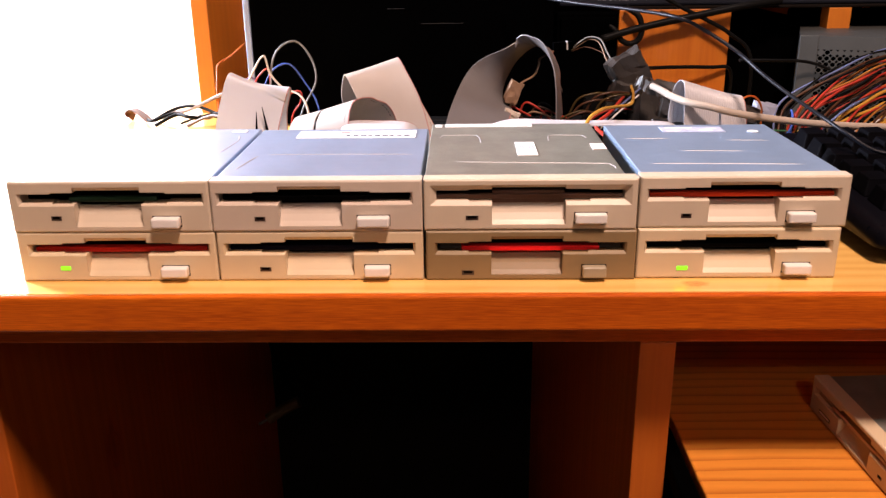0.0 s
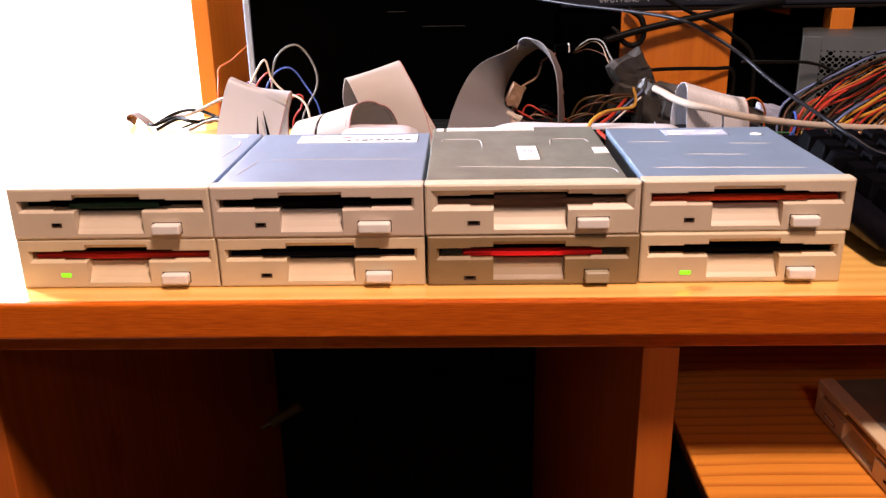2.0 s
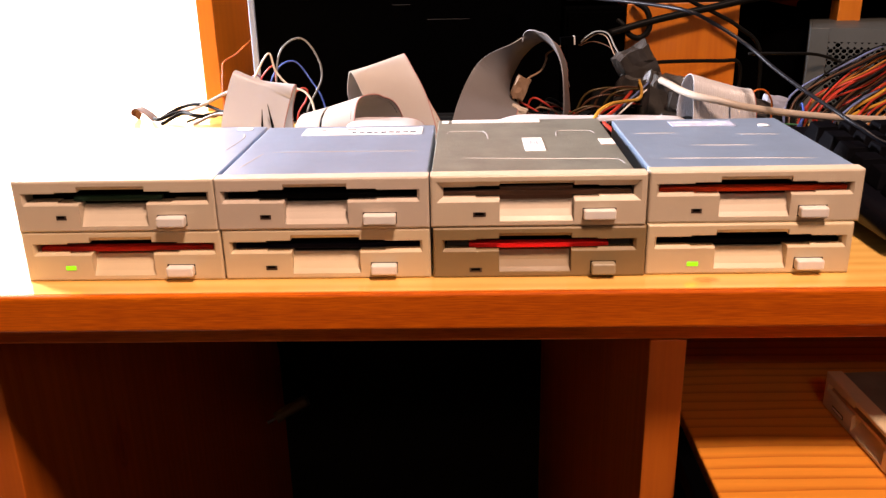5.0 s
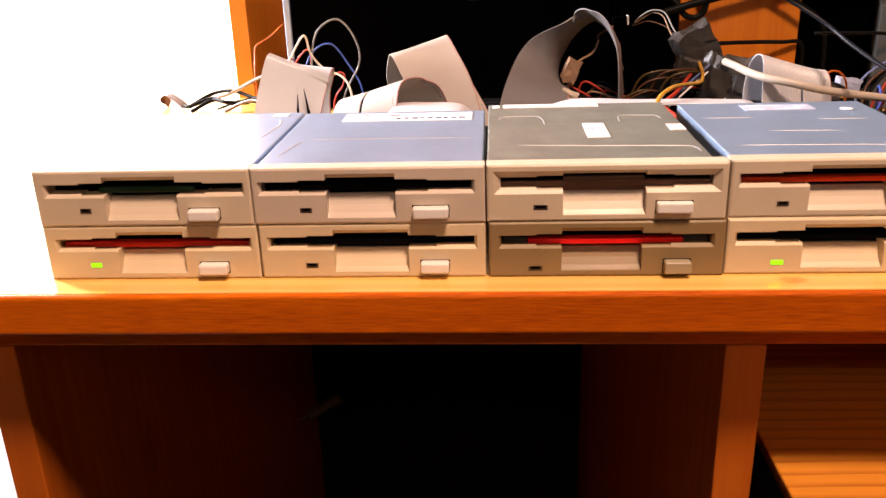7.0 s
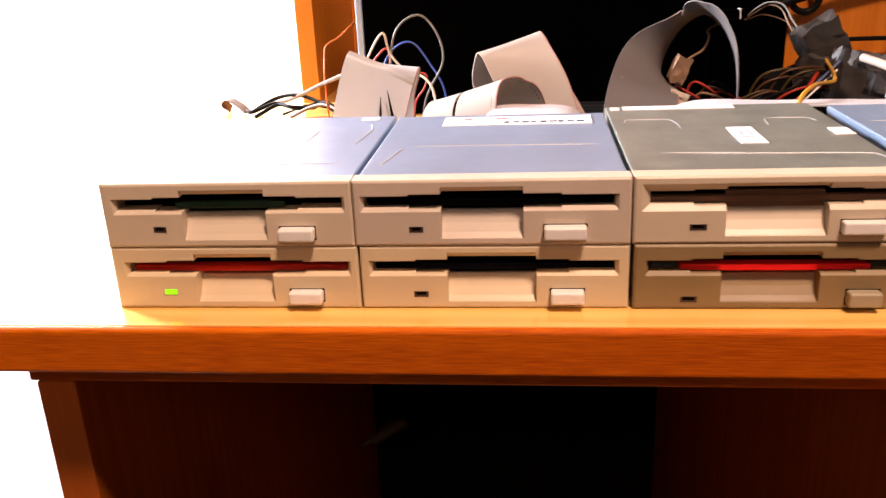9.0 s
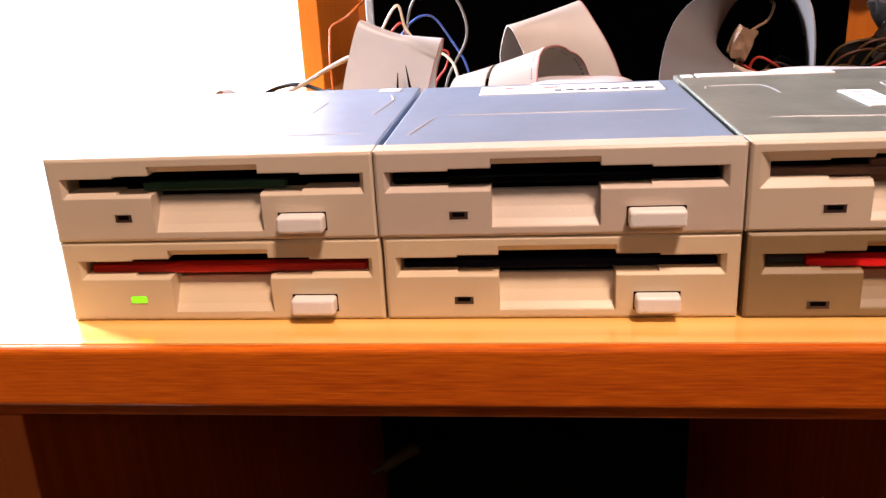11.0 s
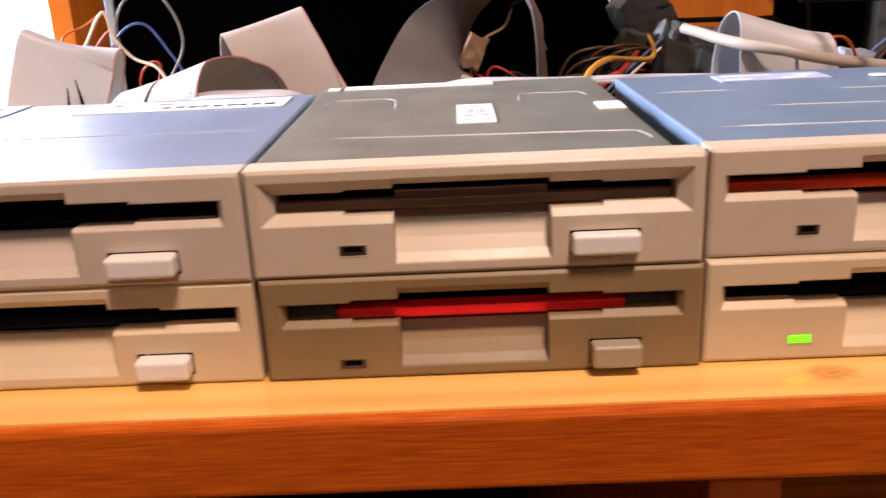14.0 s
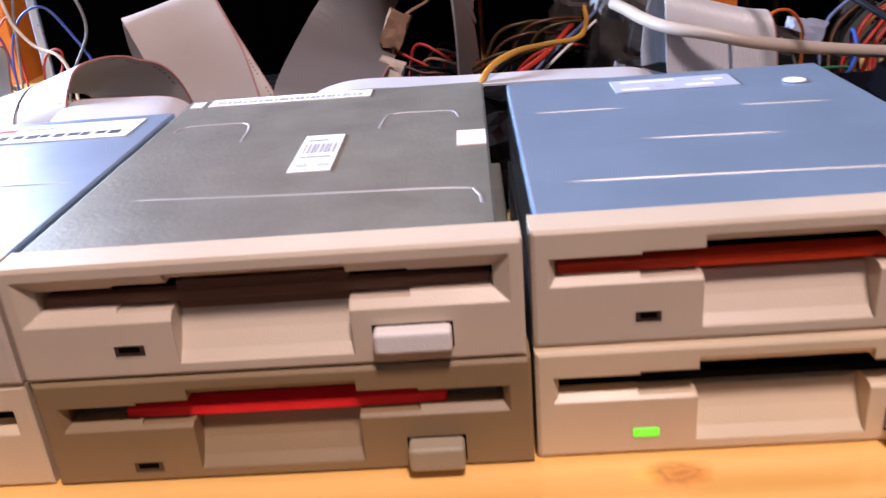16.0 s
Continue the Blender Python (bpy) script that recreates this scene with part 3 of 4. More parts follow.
drive_u2 = floppy_drive(pose(-0.1015, 0.0005, UP), 101.2, "greyish cream floppy drive with a paper label on top", CREAM_GREY, "black", (5, 95),
                        (4, 95.5), (32.5, 62.6), (20.6, 25.8), (70, 85.5), ridges=U_RIDGES_2, deep=120, led_at=18.9)
drive_u3 = floppy_drive(pose(0.0004, 0.0009, UP), 101.3, "cream floppy drive with dull olive metal top", CREAM, "brown", (6, 95),
                        (6, 95.5), (32.5, 67.5), (20, 26), (71.8, 87), framed=True, shell=STEEL_OLIVE, shell_span=(0.3, 97), ridges=U_RIDGES_3, deep=133, led_at=19.0, button_at=19.1, proud=3.2)
drive_u4 = floppy_drive(pose(0.1033, 0.0036, UP), 98.8, "cream floppy drive with orange disk edge, bluish steel top", CREAM, "orange", (5.2, 92.8),
                        (4.6, 93.4), (33, 66), (20, 25), (70, 83), ridges=U_RIDGES_4, deep=123, flap_y=3.2, shell_span=(1.6, 98.4))
drive_l1 = floppy_drive(pose(-0.1985, 0.001, LOW), 97.2, "yellowed floppy drive with red disk edge and green light", CREAM_WARM, "red", (7, 92),
                        (6, 93), (33, 63.5), (19.4, 24.4), (70, 83), lit=True, flap_y=3.4, led_at=18.4)
drive_l2 = floppy_drive(pose(-0.1005, 0.001, LOW), 100.2, "yellowed floppy drive with navy disk edge on the desk", CREAM_WARM, "navy", (5, 95),
                        (4.5, 95.2), (33, 66.2), (20, 25.5), (71.5, 84))
drive_l3 = floppy_drive(pose(0.0012, 0.0005, LOW), 101.2, "olive-brown floppy drive with a scarlet disk in it", OLIVE, "scarlet", (17, 84),
                        (5.4, 95.5), (31.5, 66), (17.2, 23.2), (75.5, 87), knob=BUTTON_OLIVE, ends=True, shell=STEEL_OLIVE, led_at=21.4, flap_y=2.8, button_at=20.3, button_height=5.6)
drive_l4 = floppy_drive(pose(0.1032, 0.0018, LOW), 96.6, "yellowed floppy drive with empty slot and green light", CREAM_WARM, "black", (5, 92),
                        (4.8, 92.5), (32.5, 66.5), (19.6, 25), (70.5, 83.5), lit=True, led_at=19.9)
ZT = 0.0245


def sticker(drive, x0, x1, y0, y1, mat, label, bars=(), bar_mat=INK, round_=False):
    bm = bmesh.new()
    if round_:
        bmesh.ops.create_cone(bm, cap_ends=True, segments=20, radius1=(x1 - x0) / 2, radius2=(x1 - x0) / 2, depth=0.0002)
        bmesh.ops.translate(bm, verts=bm.verts, vec=((x0 + x1) / 2, (y0 + y1) / 2, ZT + 0.0004))
    else:
        bm.free()
        bm = box(x0, x1, y0, y1, ZT + 0.00005, ZT + 0.0004)
    ob = part("sticker", bm, mat, drive, label)
    for k, (a, b, c, d, ink) in enumerate(bars):
        part("print_bar", box(a, b, c, d, ZT + 0.0004, ZT + 0.00052), ink, ob, "printed bar")
    return ob


sticker(drive_u2, 0.0245, 0.0935, 0.0950, 0.1135, PAPER, "white paper label with printed lines",
        [(0.053 + 0.0042 * k, 0.0555 + 0.0042 * k + 0.0005 * (k % 3), 0.0985 + 0.0006 * (k % 2), 0.1020, INK) for k in range(9)] + [(0.034, 0.0375, 0.107, 0.1095, INK_RED), (0.049, 0.0545, 0.107, 0.1095, INK_RED), (0.041, 0.047, 0.107, 0.1090, MARK), (0.058, 0.066, 0.108, 0.1095, MARK)])
sticker(drive_u3, 0.0478, 0.0584, 0.0495, 0.0800, PAPER, "small white square label",
        [*[(0.0490 + 0.0011 * k, 0.0494 + 0.0011 * k + 0.0002 * (k % 3), 0.064, 0.072, MARK) for k in range(8)], (0.0493, 0.0570, 0.0600, 0.0612, MARK), (0.0493, 0.0545, 0.0745, 0.0757, MARK), (0.0493, 0.0520, 0.0530, 0.0550, FAINT), (0.0545, 0.0575, 0.0530, 0.0548, FAINT)])
sticker(drive_u3, 0.0889, 0.0964, 0.0625, 0.0755, PAPER_PINK, "small pinkish label")
sticker(drive_u3, 0.0085, 0.0610, 0.1225, 0.1310, PAPER, "narrow white label with printed bars", [(0.011 + 0.0017 * k, 0.0119 + 0.0017 * k + 0.0004 * (k * 7 % 3 == 0), 0.1243, 0.1268 + 0.0006 * (k * 5 % 4 == 0), MARK) for k in range(28)])
sticker(drive_u3, 0.0025, 0.0065, 0.1225, 0.1290, PAPER, "tiny white label")
sticker(drive_u4, 0.0330, 0.0690, 0.1010, 0.1150, PAPER_BLUE, "bluish printed label", [(0.036, 0.052, 0.1112, 0.1128, PAPER), (0.035, 0.043, 0.1025, 0.1040, PAPER), (0.054, 0.062, 0.1035, 0.1055, PAPER), (0.045, 0.0475, 0.1045, 0.1080, FAINT), (0.060, 0.066, 0.1090, 0.1105, PAPER)])
sticker(drive_u4, 0.0813, 0.0877, 0.0983, 0.1047, PAPER, "round white dot label", round_=True)
sticker(drive_u1, 0.0800, 0.0885, 0.1120, 0.1180, PAPER, "small white label")

low_drive = floppy_drive(pose(0.2245, 0.061, 0.6435, 0, 0, -86.5), 101.2, "cream drive lying in the tray with its front turned sideways", CREAM_WARM, "beige", (6, 94),
                         (5, 95), (33, 66), (76, 80), (12, 24), shell=STEEL_OLIVE, button_height=2.2, flap_y=1.4, proud=0.5, group="")

low_drive.scale = (1, 1, 0.85)

# ---- ribbon cables ----
upright_ribbon = ribbon_cable([(-0.131, 0.196, 0.7515), (-0.132, 0.201, 0.780), (-0.1265, 0.207, 0.806), (-0.1230, 0.2095, 0.8158), (-0.1220, 0.2145, 0.8150), (-0.127, 0.219, 0.795), (-0.129, 0.224, 0.7515)],
             [(1, 0.1, -0.02), (1, 0.1, -0.08), (1, 0.12, -0.2), (1, 0.12, -0.22), (1, 0.1, -0.22), (1, 0.1, -0.15), (1, 0.1, -0.1)], 0.043, RIBBON_PALE,
             "pale grey ribbon cable folded upright behind the drives")
ribbon_cable([(-0.072, 0.158, 0.768), (-0.075, 0.163, 0.790), (-0.073, 0.174, 0.802), (-0.067, 0.187, 0.8045), (-0.058, 0.202, 0.801), (-0.048, 0.215, 0.790), (-0.040, 0.224, 0.7515)],
             [(1, -0.25, 0.05), (1, -0.25, 0.2), (1, -0.25, 0.30), (1, -0.25, 0.33), (1, -0.25, 0.30), (1, -0.25, 0.2), (1, -0.25, 0.1)], 0.044, RIBBON, "beige ribbon cable arched low behind the drives", split=(28, 31, 69), marks=True)
ribbon_cable([(-0.063, 0.152, 0.7515), (-0.061, 0.152, 0.783), (-0.056, 0.152, 0.7945), (-0.034, 0.152, 0.7955), (-0.014, 0.152, 0.7935), (-0.008, 0.153, 0.783), (-0.007, 0.153, 0.7515)],
             [(0, 1, 0.20)] * 7, 0.024, RIBBON_PALE, "pale ribbon cable lying flat behind the drives", 24)
ribbon_cable([(-0.050, 0.292, 0.785), (-0.052, 0.288, 0.800), (-0.0485, 0.277, 0.8175), (-0.0455, 0.2690, 0.8198), (-0.039, 0.262, 0.808), (-0.030, 0.255, 0.790), (-0.024, 0.248, 0.770), (-0.020, 0.242, 0.7515)],
             [(1, 0.3, 0.1), (1, 0.3, 0.25), (1, 0.3, 0.28), (1, 0.3, 0.28), (1, 0.15, 0.22), (1, 0.0, 0.1), (1, -0.1, 0.0), (1, -0.1, 0)], 0.043, RIBBON,
             "beige ribbon cable folded over and standing up")
ribbon_cable([(-0.0275, 0.279, 0.823), (-0.0210, 0.272, 0.808), (-0.0115, 0.264, 0.790), (-0.0010, 0.257, 0.770), (0.0055, 0.252, 0.7515)],
             [(0.2, 1, 0), (0.6, 0.8, 0), (1, 0.5, 0), (1, 0.3, 0), (1, 0.3, 0)], 0.0085, RIBBON, "narrow return of a beige ribbon cable with printed marks", 9, marks=True)
ribbon_cable([(0.0293, 0.203, 0.7515), (0.0325, 0.225, 0.7820), (0.0475, 0.280, 0.8050), (0.0650, 0.300, 0.8250), (0.0785, 0.298, 0.8340), (0.0885, 0.284, 0.8290), (0.0938, 0.268, 0.8175), (0.0960, 0.257, 0.800), (0.0975, 0.253, 0.7515)],
             [(1, 0.0, 0), (0.92, 0.3, 0), (0.55, 0.85, -0.05), (0.36, 0.95, -0.15), (0.25, 1, -0.20), (0.16, 1, -0.20), (0.12, 1, -0.12), (0.18, 1, 0), (0.28, 1, 0)], 0.044, RIBBON_GREY_SHADED,
             "grey ribbon cable in a tall arch, darkened for shade")
ribbon_cable([(0.194, 0.184, 0.7515), (0.194, 0.186, 0.785), (0.1925, 0.189, 0.806), (0.1915, 0.196, 0.8135), (0.190, 0.206, 0.808), (0.189, 0.211, 0.790), (0.190, 0.207, 0.770), (0.192, 0.20, 0.7525)],
             [(1, 0.05, -0.03), (1, 0.05, -0.08), (1, 0.08, -0.28), (1, 0.1, -0.31), (1, 0.1, -0.28), (1, 0.1, -0.15), (1, 0.05, -0.1), (1, 0, 0)], 0.043, RIBBON_PALE,
             "pale grey ribbon cable rolled over behind the drives", split=(38, 40, 28), groove=0.24)
ribbon_cable([(0.028, 0.158, 0.7515), (0.032, 0.154, 0.786), (0.048, 0.151, 0.7985), (0.09, 0.150, 0.7982), (0.135, 0.150, 0.7975), (0.158, 0.152, 0.794), (0.166, 0.158, 0.775), (0.168, 0.164, 0.7515)],
             [(0, 1, 0)] * 8, 0.016, RIBBON_PALE, "pale ribbon cable lying across behind the drives", 20)

# Two dark strips paint the shade in the ribbon's splits.
for x, z, t in ((-0.1245, 0.7880, 4), (-0.1185, 0.7915, -8)):
    sl = box(-0.0006, 0.0006, -0.0004, 0.0004, -0.0085, 0.0085, 0.0002)
    for v in sl.verts:
        v.co.x *= 0.3 if v.co.z > 0 else 1.6
    ob = part("split", sl, SLOT, upright_ribbon, "dark strip painting the shade of a split")
    ob.matrix_local = pose(x, 0.2005, z, 0, t, 6)

# ---- thin wires behind the first drive ----
G1 = "thin loose wires"
wire("wire", [(-0.128, 0.265, 0.7515), (-0.128, 0.278, 0.800), (-0.123, 0.280, 0.830), (-0.1075, 0.282, 0.8405), (-0.0955, 0.281, 0.828), (-0.0920, 0.280, 0.808), (-0.104, 0.275, 0.783), (-0.108, 0.27, 0.7515)], 0.0009, "grey", "thin grey wire in a tall loop", G1)
wire("wire", [(-0.152, 0.27, 0.7515), (-0.147, 0.275, 0.800), (-0.1420, 0.280, 0.8145), (-0.132, 0.280, 0.8290), (-0.1275, 0.279, 0.815), (-0.1175, 0.275, 0.8040), (-0.103, 0.268, 0.7985), (-0.0965, 0.262, 0.785), (-0.095, 0.258, 0.7515)], 0.0010, "cream", "thin cream wire looping upwards", G1)
wire("wire", [(-0.140, 0.29, 0.7515), (-0.136, 0.286, 0.795), (-0.127, 0.285, 0.816), (-0.113, 0.285, 0.8215), (-0.101, 0.284, 0.806), (-0.0915, 0.281, 0.787), (-0.089, 0.28, 0.7515)], 0.0008, "blue", "thin blue wire in an arch", G1)
wire("wire", [(-0.149, 0.285, 0.7515), (-0.143, 0.283, 0.800), (-0.134, 0.282, 0.8160), (-0.1285, 0.281, 0.816), (-0.128, 0.279, 0.795), (-0.126, 0.275, 0.7515)], 0.0008, "red", "thin red wire behind the drives", G1)
wire("wire", [(-0.113, 0.272, 0.7515), (-0.111, 0.270, 0.780), (-0.104, 0.270, 0.792), (-0.1025, 0.270, 0.8005), (-0.1085, 0.272, 0.801), (-0.116, 0.275, 0.790), (-0.118, 0.275, 0.7515)], 0.0008, "red", "thin red wire behind the drives", G1)
wire("wire", [(-0.188, 0.345, 0.7515), (-0.1900, 0.350, 0.785), (-0.1905, 0.358, 0.803), (-0.1895, 0.362, 0.8115), (-0.182, 0.376, 0.8165), (-0.174, 0.397, 0.8245), (-0.1725, 0.43, 0.823), (-0.176, 0.45, 0.7515)], 0.0009, "orange", "thin orange-red wire rising behind the drives", G1)
wire("wire", [(-0.160, 0.30, 0.7515), (-0.155, 0.295, 0.795), (-0.147, 0.29, 0.810), (-0.140, 0.29, 0.80), (-0.138, 0.288, 0.7515)], 0.0008, "purple", "thin purple wire behind the drives", G1)
wire("cable", [(-0.262, 0.44, 0.7535), (-0.2470, 0.43, 0.7545), (-0.222, 0.40, 0.766), (-0.185, 0.335, 0.787), (-0.160, 0.30, 0.797), (-0.148, 0.28, 0.785), (-0.143, 0.27, 0.7535)], 0.0017, "brown", "brown cable rising from the desk")
wire("cable", [(-0.255, 0.37, 0.7530), (-0.240, 0.385, 0.760), (-0.225, 0.375, 0.7600), (-0.210, 0.385, 0.7570), (-0.195, 0.37, 0.7640), (-0.175, 0.35, 0.7530)], 0.0016, "black", "thin black cable tangled on the desk")
wire("cable", [(-0.275, 0.405, 0.7525), (-0.262, 0.385, 0.7545), (-0.245, 0.40, 0.7585), (-0.225, 0.395, 0.7545), (-0.205, 0.40, 0.7580), (-0.185, 0.39, 0.7525)], 0.0016, "black", "thin black cable tangled on the desk")
wire("cable", [(-0.265, 0.40, 0.7525), (-0.250, 0.415, 0.760), (-0.230, 0.41, 0.7640), (-0.210, 0.40, 0.7600), (-0.190, 0.375, 0.7560), (-0.18, 0.36, 0.7525)], 0.0016, "black", "thin black cable tangled on the desk")
wire("cable", [(-0.235, 0.38, 0.7525), (-0.220, 0.385, 0.7575), (-0.212, 0.37, 0.762), (-0.195, 0.375, 0.7585), (-0.18, 0.37, 0.7525)], 0.0011, "black", "thin black cable tangled on the desk")
wire("cable", [(-0.225, 0.37, 0.7525), (-0.205, 0.36, 0.7625), (-0.190, 0.35, 0.7655), (-0.170, 0.33, 0.760), (-0.16, 0.32, 0.7525)], 0.0014, "brown", "thin brown cable on the desk")
ribbon_cable([(-0.290, 0.415, 0.7515), (-0.2935, 0.412, 0.7575), (-0.288, 0.408, 0.7615), (-0.278, 0.402, 0.7580), (-0.268, 0.395, 0.7518)], [(0.3, 1, 0)] * 5, 0.010, WIRES["brown"], "short dark ribbon cable end curled on the desk", 10)

# ---- taped connectors and wires behind the third and fourth drive ----


def lump(name, centre, size, mat, label, seed, turn=(0, 0, 0), category="tape"):
    """A wad of folded tape: a faceted, creased block."""
    bm = bmesh.new()
    bmesh.ops.create_cube(bm, size=1)
    bmesh.ops.subdivide_edges(bm, edges=bm.edges[:], cuts=3, use_grid_fill=True)
    for v in bm.verts:
        n = noise.noise_vector(v.co * 2.4 + Vector((seed, seed * 1.7, 0)))
        v.co += n * 0.16
        v.co = Vector((v.co.x * size[0], v.co.y * size[1], v.co.z * size[2]))
    ob = link(name, bm, mat)
    ob.matrix_world = pose(*back(centre), *turn)
    return tagged(ob, label, category)


lump("taped_connector", (0.154, 0.280, 0.8120), (0.026, 0.016, 0.030), TAPE, "cable joint wrapped in black tape", 1.0, (0, -28, 12), "taped joint")
lump("taped_connector", (0.146, 0.272, 0.796), (0.016, 0.012, 0.020), TAPE_GREY, "cable joint wrapped in worn grey tape", 2.3, (10, 20, 0), "taped joint")
lump("taped_connector", (0.162, 0.268, 0.800), (0.018, 0.012, 0.014), TAPE, "cable joint wrapped in black tape", 3.1, (0, -30, 0), "taped joint")
lump("taped_connector", (0.176, 0.232, 0.792), (0.018, 0.014, 0.014), TAPE_GREY, "dark plug wrapped in tape", 4.4, (0, 15, 0), "taped joint")
lump("taped_connector", (0.172, 0.215, 0.777), (0.026, 0.014, 0.018), TAPE, "dark plug wrapped in tape", 5.2, (0, 5, 0), "taped joint")
lump("taped_connector", (0.229, 0.232, 0.790), (0.020, 0.010, 0.010), TAPE_GREY, "grey foil wrapped plug", 6.6, (0, 20, 0), "taped joint")
# Two black blocks added so the view through the drive gap stays dark.
lump("clutter_block", (0.1055, 0.165, 0.7640), (0.022, 0.036, 0.024), WIRES["black"], "black block filling the dark gap behind the drives", 11.3, (0, 0, 8), "plug")
lump("clutter_block", (0.1100, 0.212, 0.7660), (0.034, 0.026, 0.026), WIRES["black"], "black block filling the dark gap behind the drives", 12.7, (0, 6, -10), "plug")
lump("clutter_block", (0.1700, 0.262, 0.7800), (0.032, 0.018, 0.054), TAPE_GREY, "grey taped plug among the wires behind the drives", 13.9, (0, 8, 0), "plug")
lump("clutter_block", (0.1400, 0.290, 0.7720), (0.034, 0.018, 0.040), WIRES["black"], "black plug among the wires behind the drives", 15.1, (0, -6, 0), "plug")
lump("foil_tab", (0.244, 0.236, 0.7905), (0.016, 0.006, 0.010), PAPER_BLUE, "pale blue folded foil tab", 7.7, (0, 12, 10), "foil")
lump("tan_plug", (0.0625, 0.268, 0.800), (0.010, 0.008, 0.016), WIRES["tan"], "tan plug held by tape", 8.1, (0, 25, 0), "plug")
lump("white_plug", (0.060, 0.255, 0.783), (0.012, 0.008, 0.008), WIRES["cream"], "cream power plug among wires", 9.1, (0, 20, 0), "plug")
wire("cable", [(0.058, 0.27, 0.7515), (0.060, 0.268, 0.785), (0.066, 0.270, 0.804), (0.079, 0.280, 0.8110), (0.0835, 0.285, 0.819), (0.086, 0.30, 0.822), (0.098, 0.312, 0.8265)], 0.0010, "tan", "tan cable to a small plug")
plug = empty("inline_connector", pose(0.1008, 0.314, 0.8265, 0, -4, 0), "small black inline connector with a white band", "connector")
part("housing", box(-0.008, 0.0025, -0.003, 0.003, -0.0032, 0.0032, 0.0006), BLACK, plug)
part("band", box(0.0026, 0.0038, -0.0031, 0.0031, -0.0034, 0.0034, 0.0003), WIRES["white"], plug, "white band")
part("plug_end", box(0.0039, 0.0080, -0.003, 0.003, -0.003, 0.003, 0.0006), BLACK, plug)
wire("wire", [(0.113, 0.314, 0.8275), (0.119, 0.312, 0.834), (0.126, 0.308, 0.8385), (0.134, 0.302, 0.837), (0.1385, 0.294, 0.827), (0.143, 0.286, 0.818)], 0.0007, "grey", "thin grey wire into the taped joint", "wires of the taped joints")
wire("wire", [(0.113, 0.315, 0.8265), (0.120, 0.313, 0.832), (0.127, 0.309, 0.8365), (0.1335, 0.304, 0.834), (0.137, 0.296, 0.824), (0.141, 0.287, 0.814)], 0.0006, "tan", "thin tan wire into the taped joint", "wires of the taped joints")
wire("wire", [(0.113, 0.313, 0.8262), (0.124, 0.310, 0.8300), (0.136, 0.30, 0.826), (0.142, 0.288, 0.818)], 0.0005, "brown", "thin brown wire into the taped joint", "wires of the taped joints")
GW = "power wires behind the drives"
rnd = random.Random(4)
wire("wire", [(0.0955, 0.138, 0.765), (0.0958, 0.141, 0.790), (0.1000, 0.148, 0.8010), (0.111, 0.165, 0.8045), (0.128, 0.20, 0.8005), (0.144, 0.225, 0.7975), (0.151, 0.25, 0.800), (0.153, 0.27, 0.804)], 0.0012, "yellow", "thick yellow power wire bent over the gap", GW)
wire("wire", [(0.1120, 0.140, 0.7515), (0.1125, 0.143, 0.776), (0.114, 0.160, 0.786), (0.115, 0.20, 0.787), (0.13, 0.23, 0.790), (0.146, 0.26, 0.797)], 0.0013, "red", "red power wire in the gap", GW)
wire("wire", [(0.118, 0.23, 0.775), (0.135, 0.240, 0.789), (0.150, 0.252, 0.7985), (0.166, 0.265, 0.809), (0.172, 0.28, 0.806)], 0.0011, "slate", "blue-grey wire under the taped joint", GW)
wire("wire", [(0.120, 0.235, 0.772), (0.137, 0.242, 0.786), (0.152, 0.254, 0.7955), (0.168, 0.266, 0.805), (0.174, 0.28, 0.80)], 0.0009, "white", "thin white wire under the taped joint", GW)
for k in range(9):
    x, z = 0.100 + 0.004 * k + rnd.uniform(-0.002, 0.002), 0.782 + rnd.uniform(-0.004, 0.016)
    c = ["olive", "brown", "olive", "brown", "black", "brown", "red", "olive", "black"][k]
    wire("wire", [(x - 0.012, 0.262, 0.7515), (x - 0.008, 0.262, 0.770), (x, 0.258, z), (x + 0.014, 0.258, z + 0.006), (x + 0.030, 0.265, z + 0.004), (0.150 + rnd.uniform(-0.004, 0.004), 0.275, 0.795)], 0.0011, c, c + " power wire in a loose bundle", GW)
for k in range(8):
    x, z = 0.058 + 0.004 * k, 0.776 + rnd.uniform(0, 0.014)
    c = ["red", "brown", "black", "red", "tan", "brown", "black", "red"][k]
    wire("wire", [(x - 0.004, 0.275, 0.7515), (x, 0.272, z), (x + 0.012, 0.270, z + rnd.uniform(-0.006, 0.002)), (x + 0.024, 0.272, 0.773), (x + 0.03, 0.278, 0.7515)], 0.0010, c, c + " wire in a low tangle", GW)
wire("wire", [(0.212, 0.205, 0.792), (0.219, 0.210, 0.8035), (0.228, 0.214, 0.8045), (0.235, 0.217, 0.797), (0.238, 0.222, 0.786), (0.24, 0.225, 0.7515)], 0.0009, "orange", "thin orange wire arching from the ribbon", GW)
wire("wire", [(0.208, 0.212, 0.806), (0.219, 0.218, 0.802), (0.226, 0.222, 0.790), (0.235, 0.23, 0.787), (0.25, 0.235, 0.7515)], 0.0007, "grey", "thin grey wire beside the ribbon", GW)
wire("wire", [(0.212, 0.195, 0.784), (0.225, 0.198, 0.7815), (0.243, 0.200, 0.782), (0.255, 0.21, 0.776), (0.262, 0.22, 0.7515)], 0.0009, "green", "thin green wire beside the ribbon", GW)
wire("wire", [(0.214, 0.190, 0.780), (0.228, 0.193, 0.7765), (0.245, 0.197, 0.7785), (0.256, 0.21, 0.785), (0.262, 0.23, 0.79), (0.27, 0.24, 0.7515)], 0.0009, "blue", "thin blue wire beside the ribbon", GW)
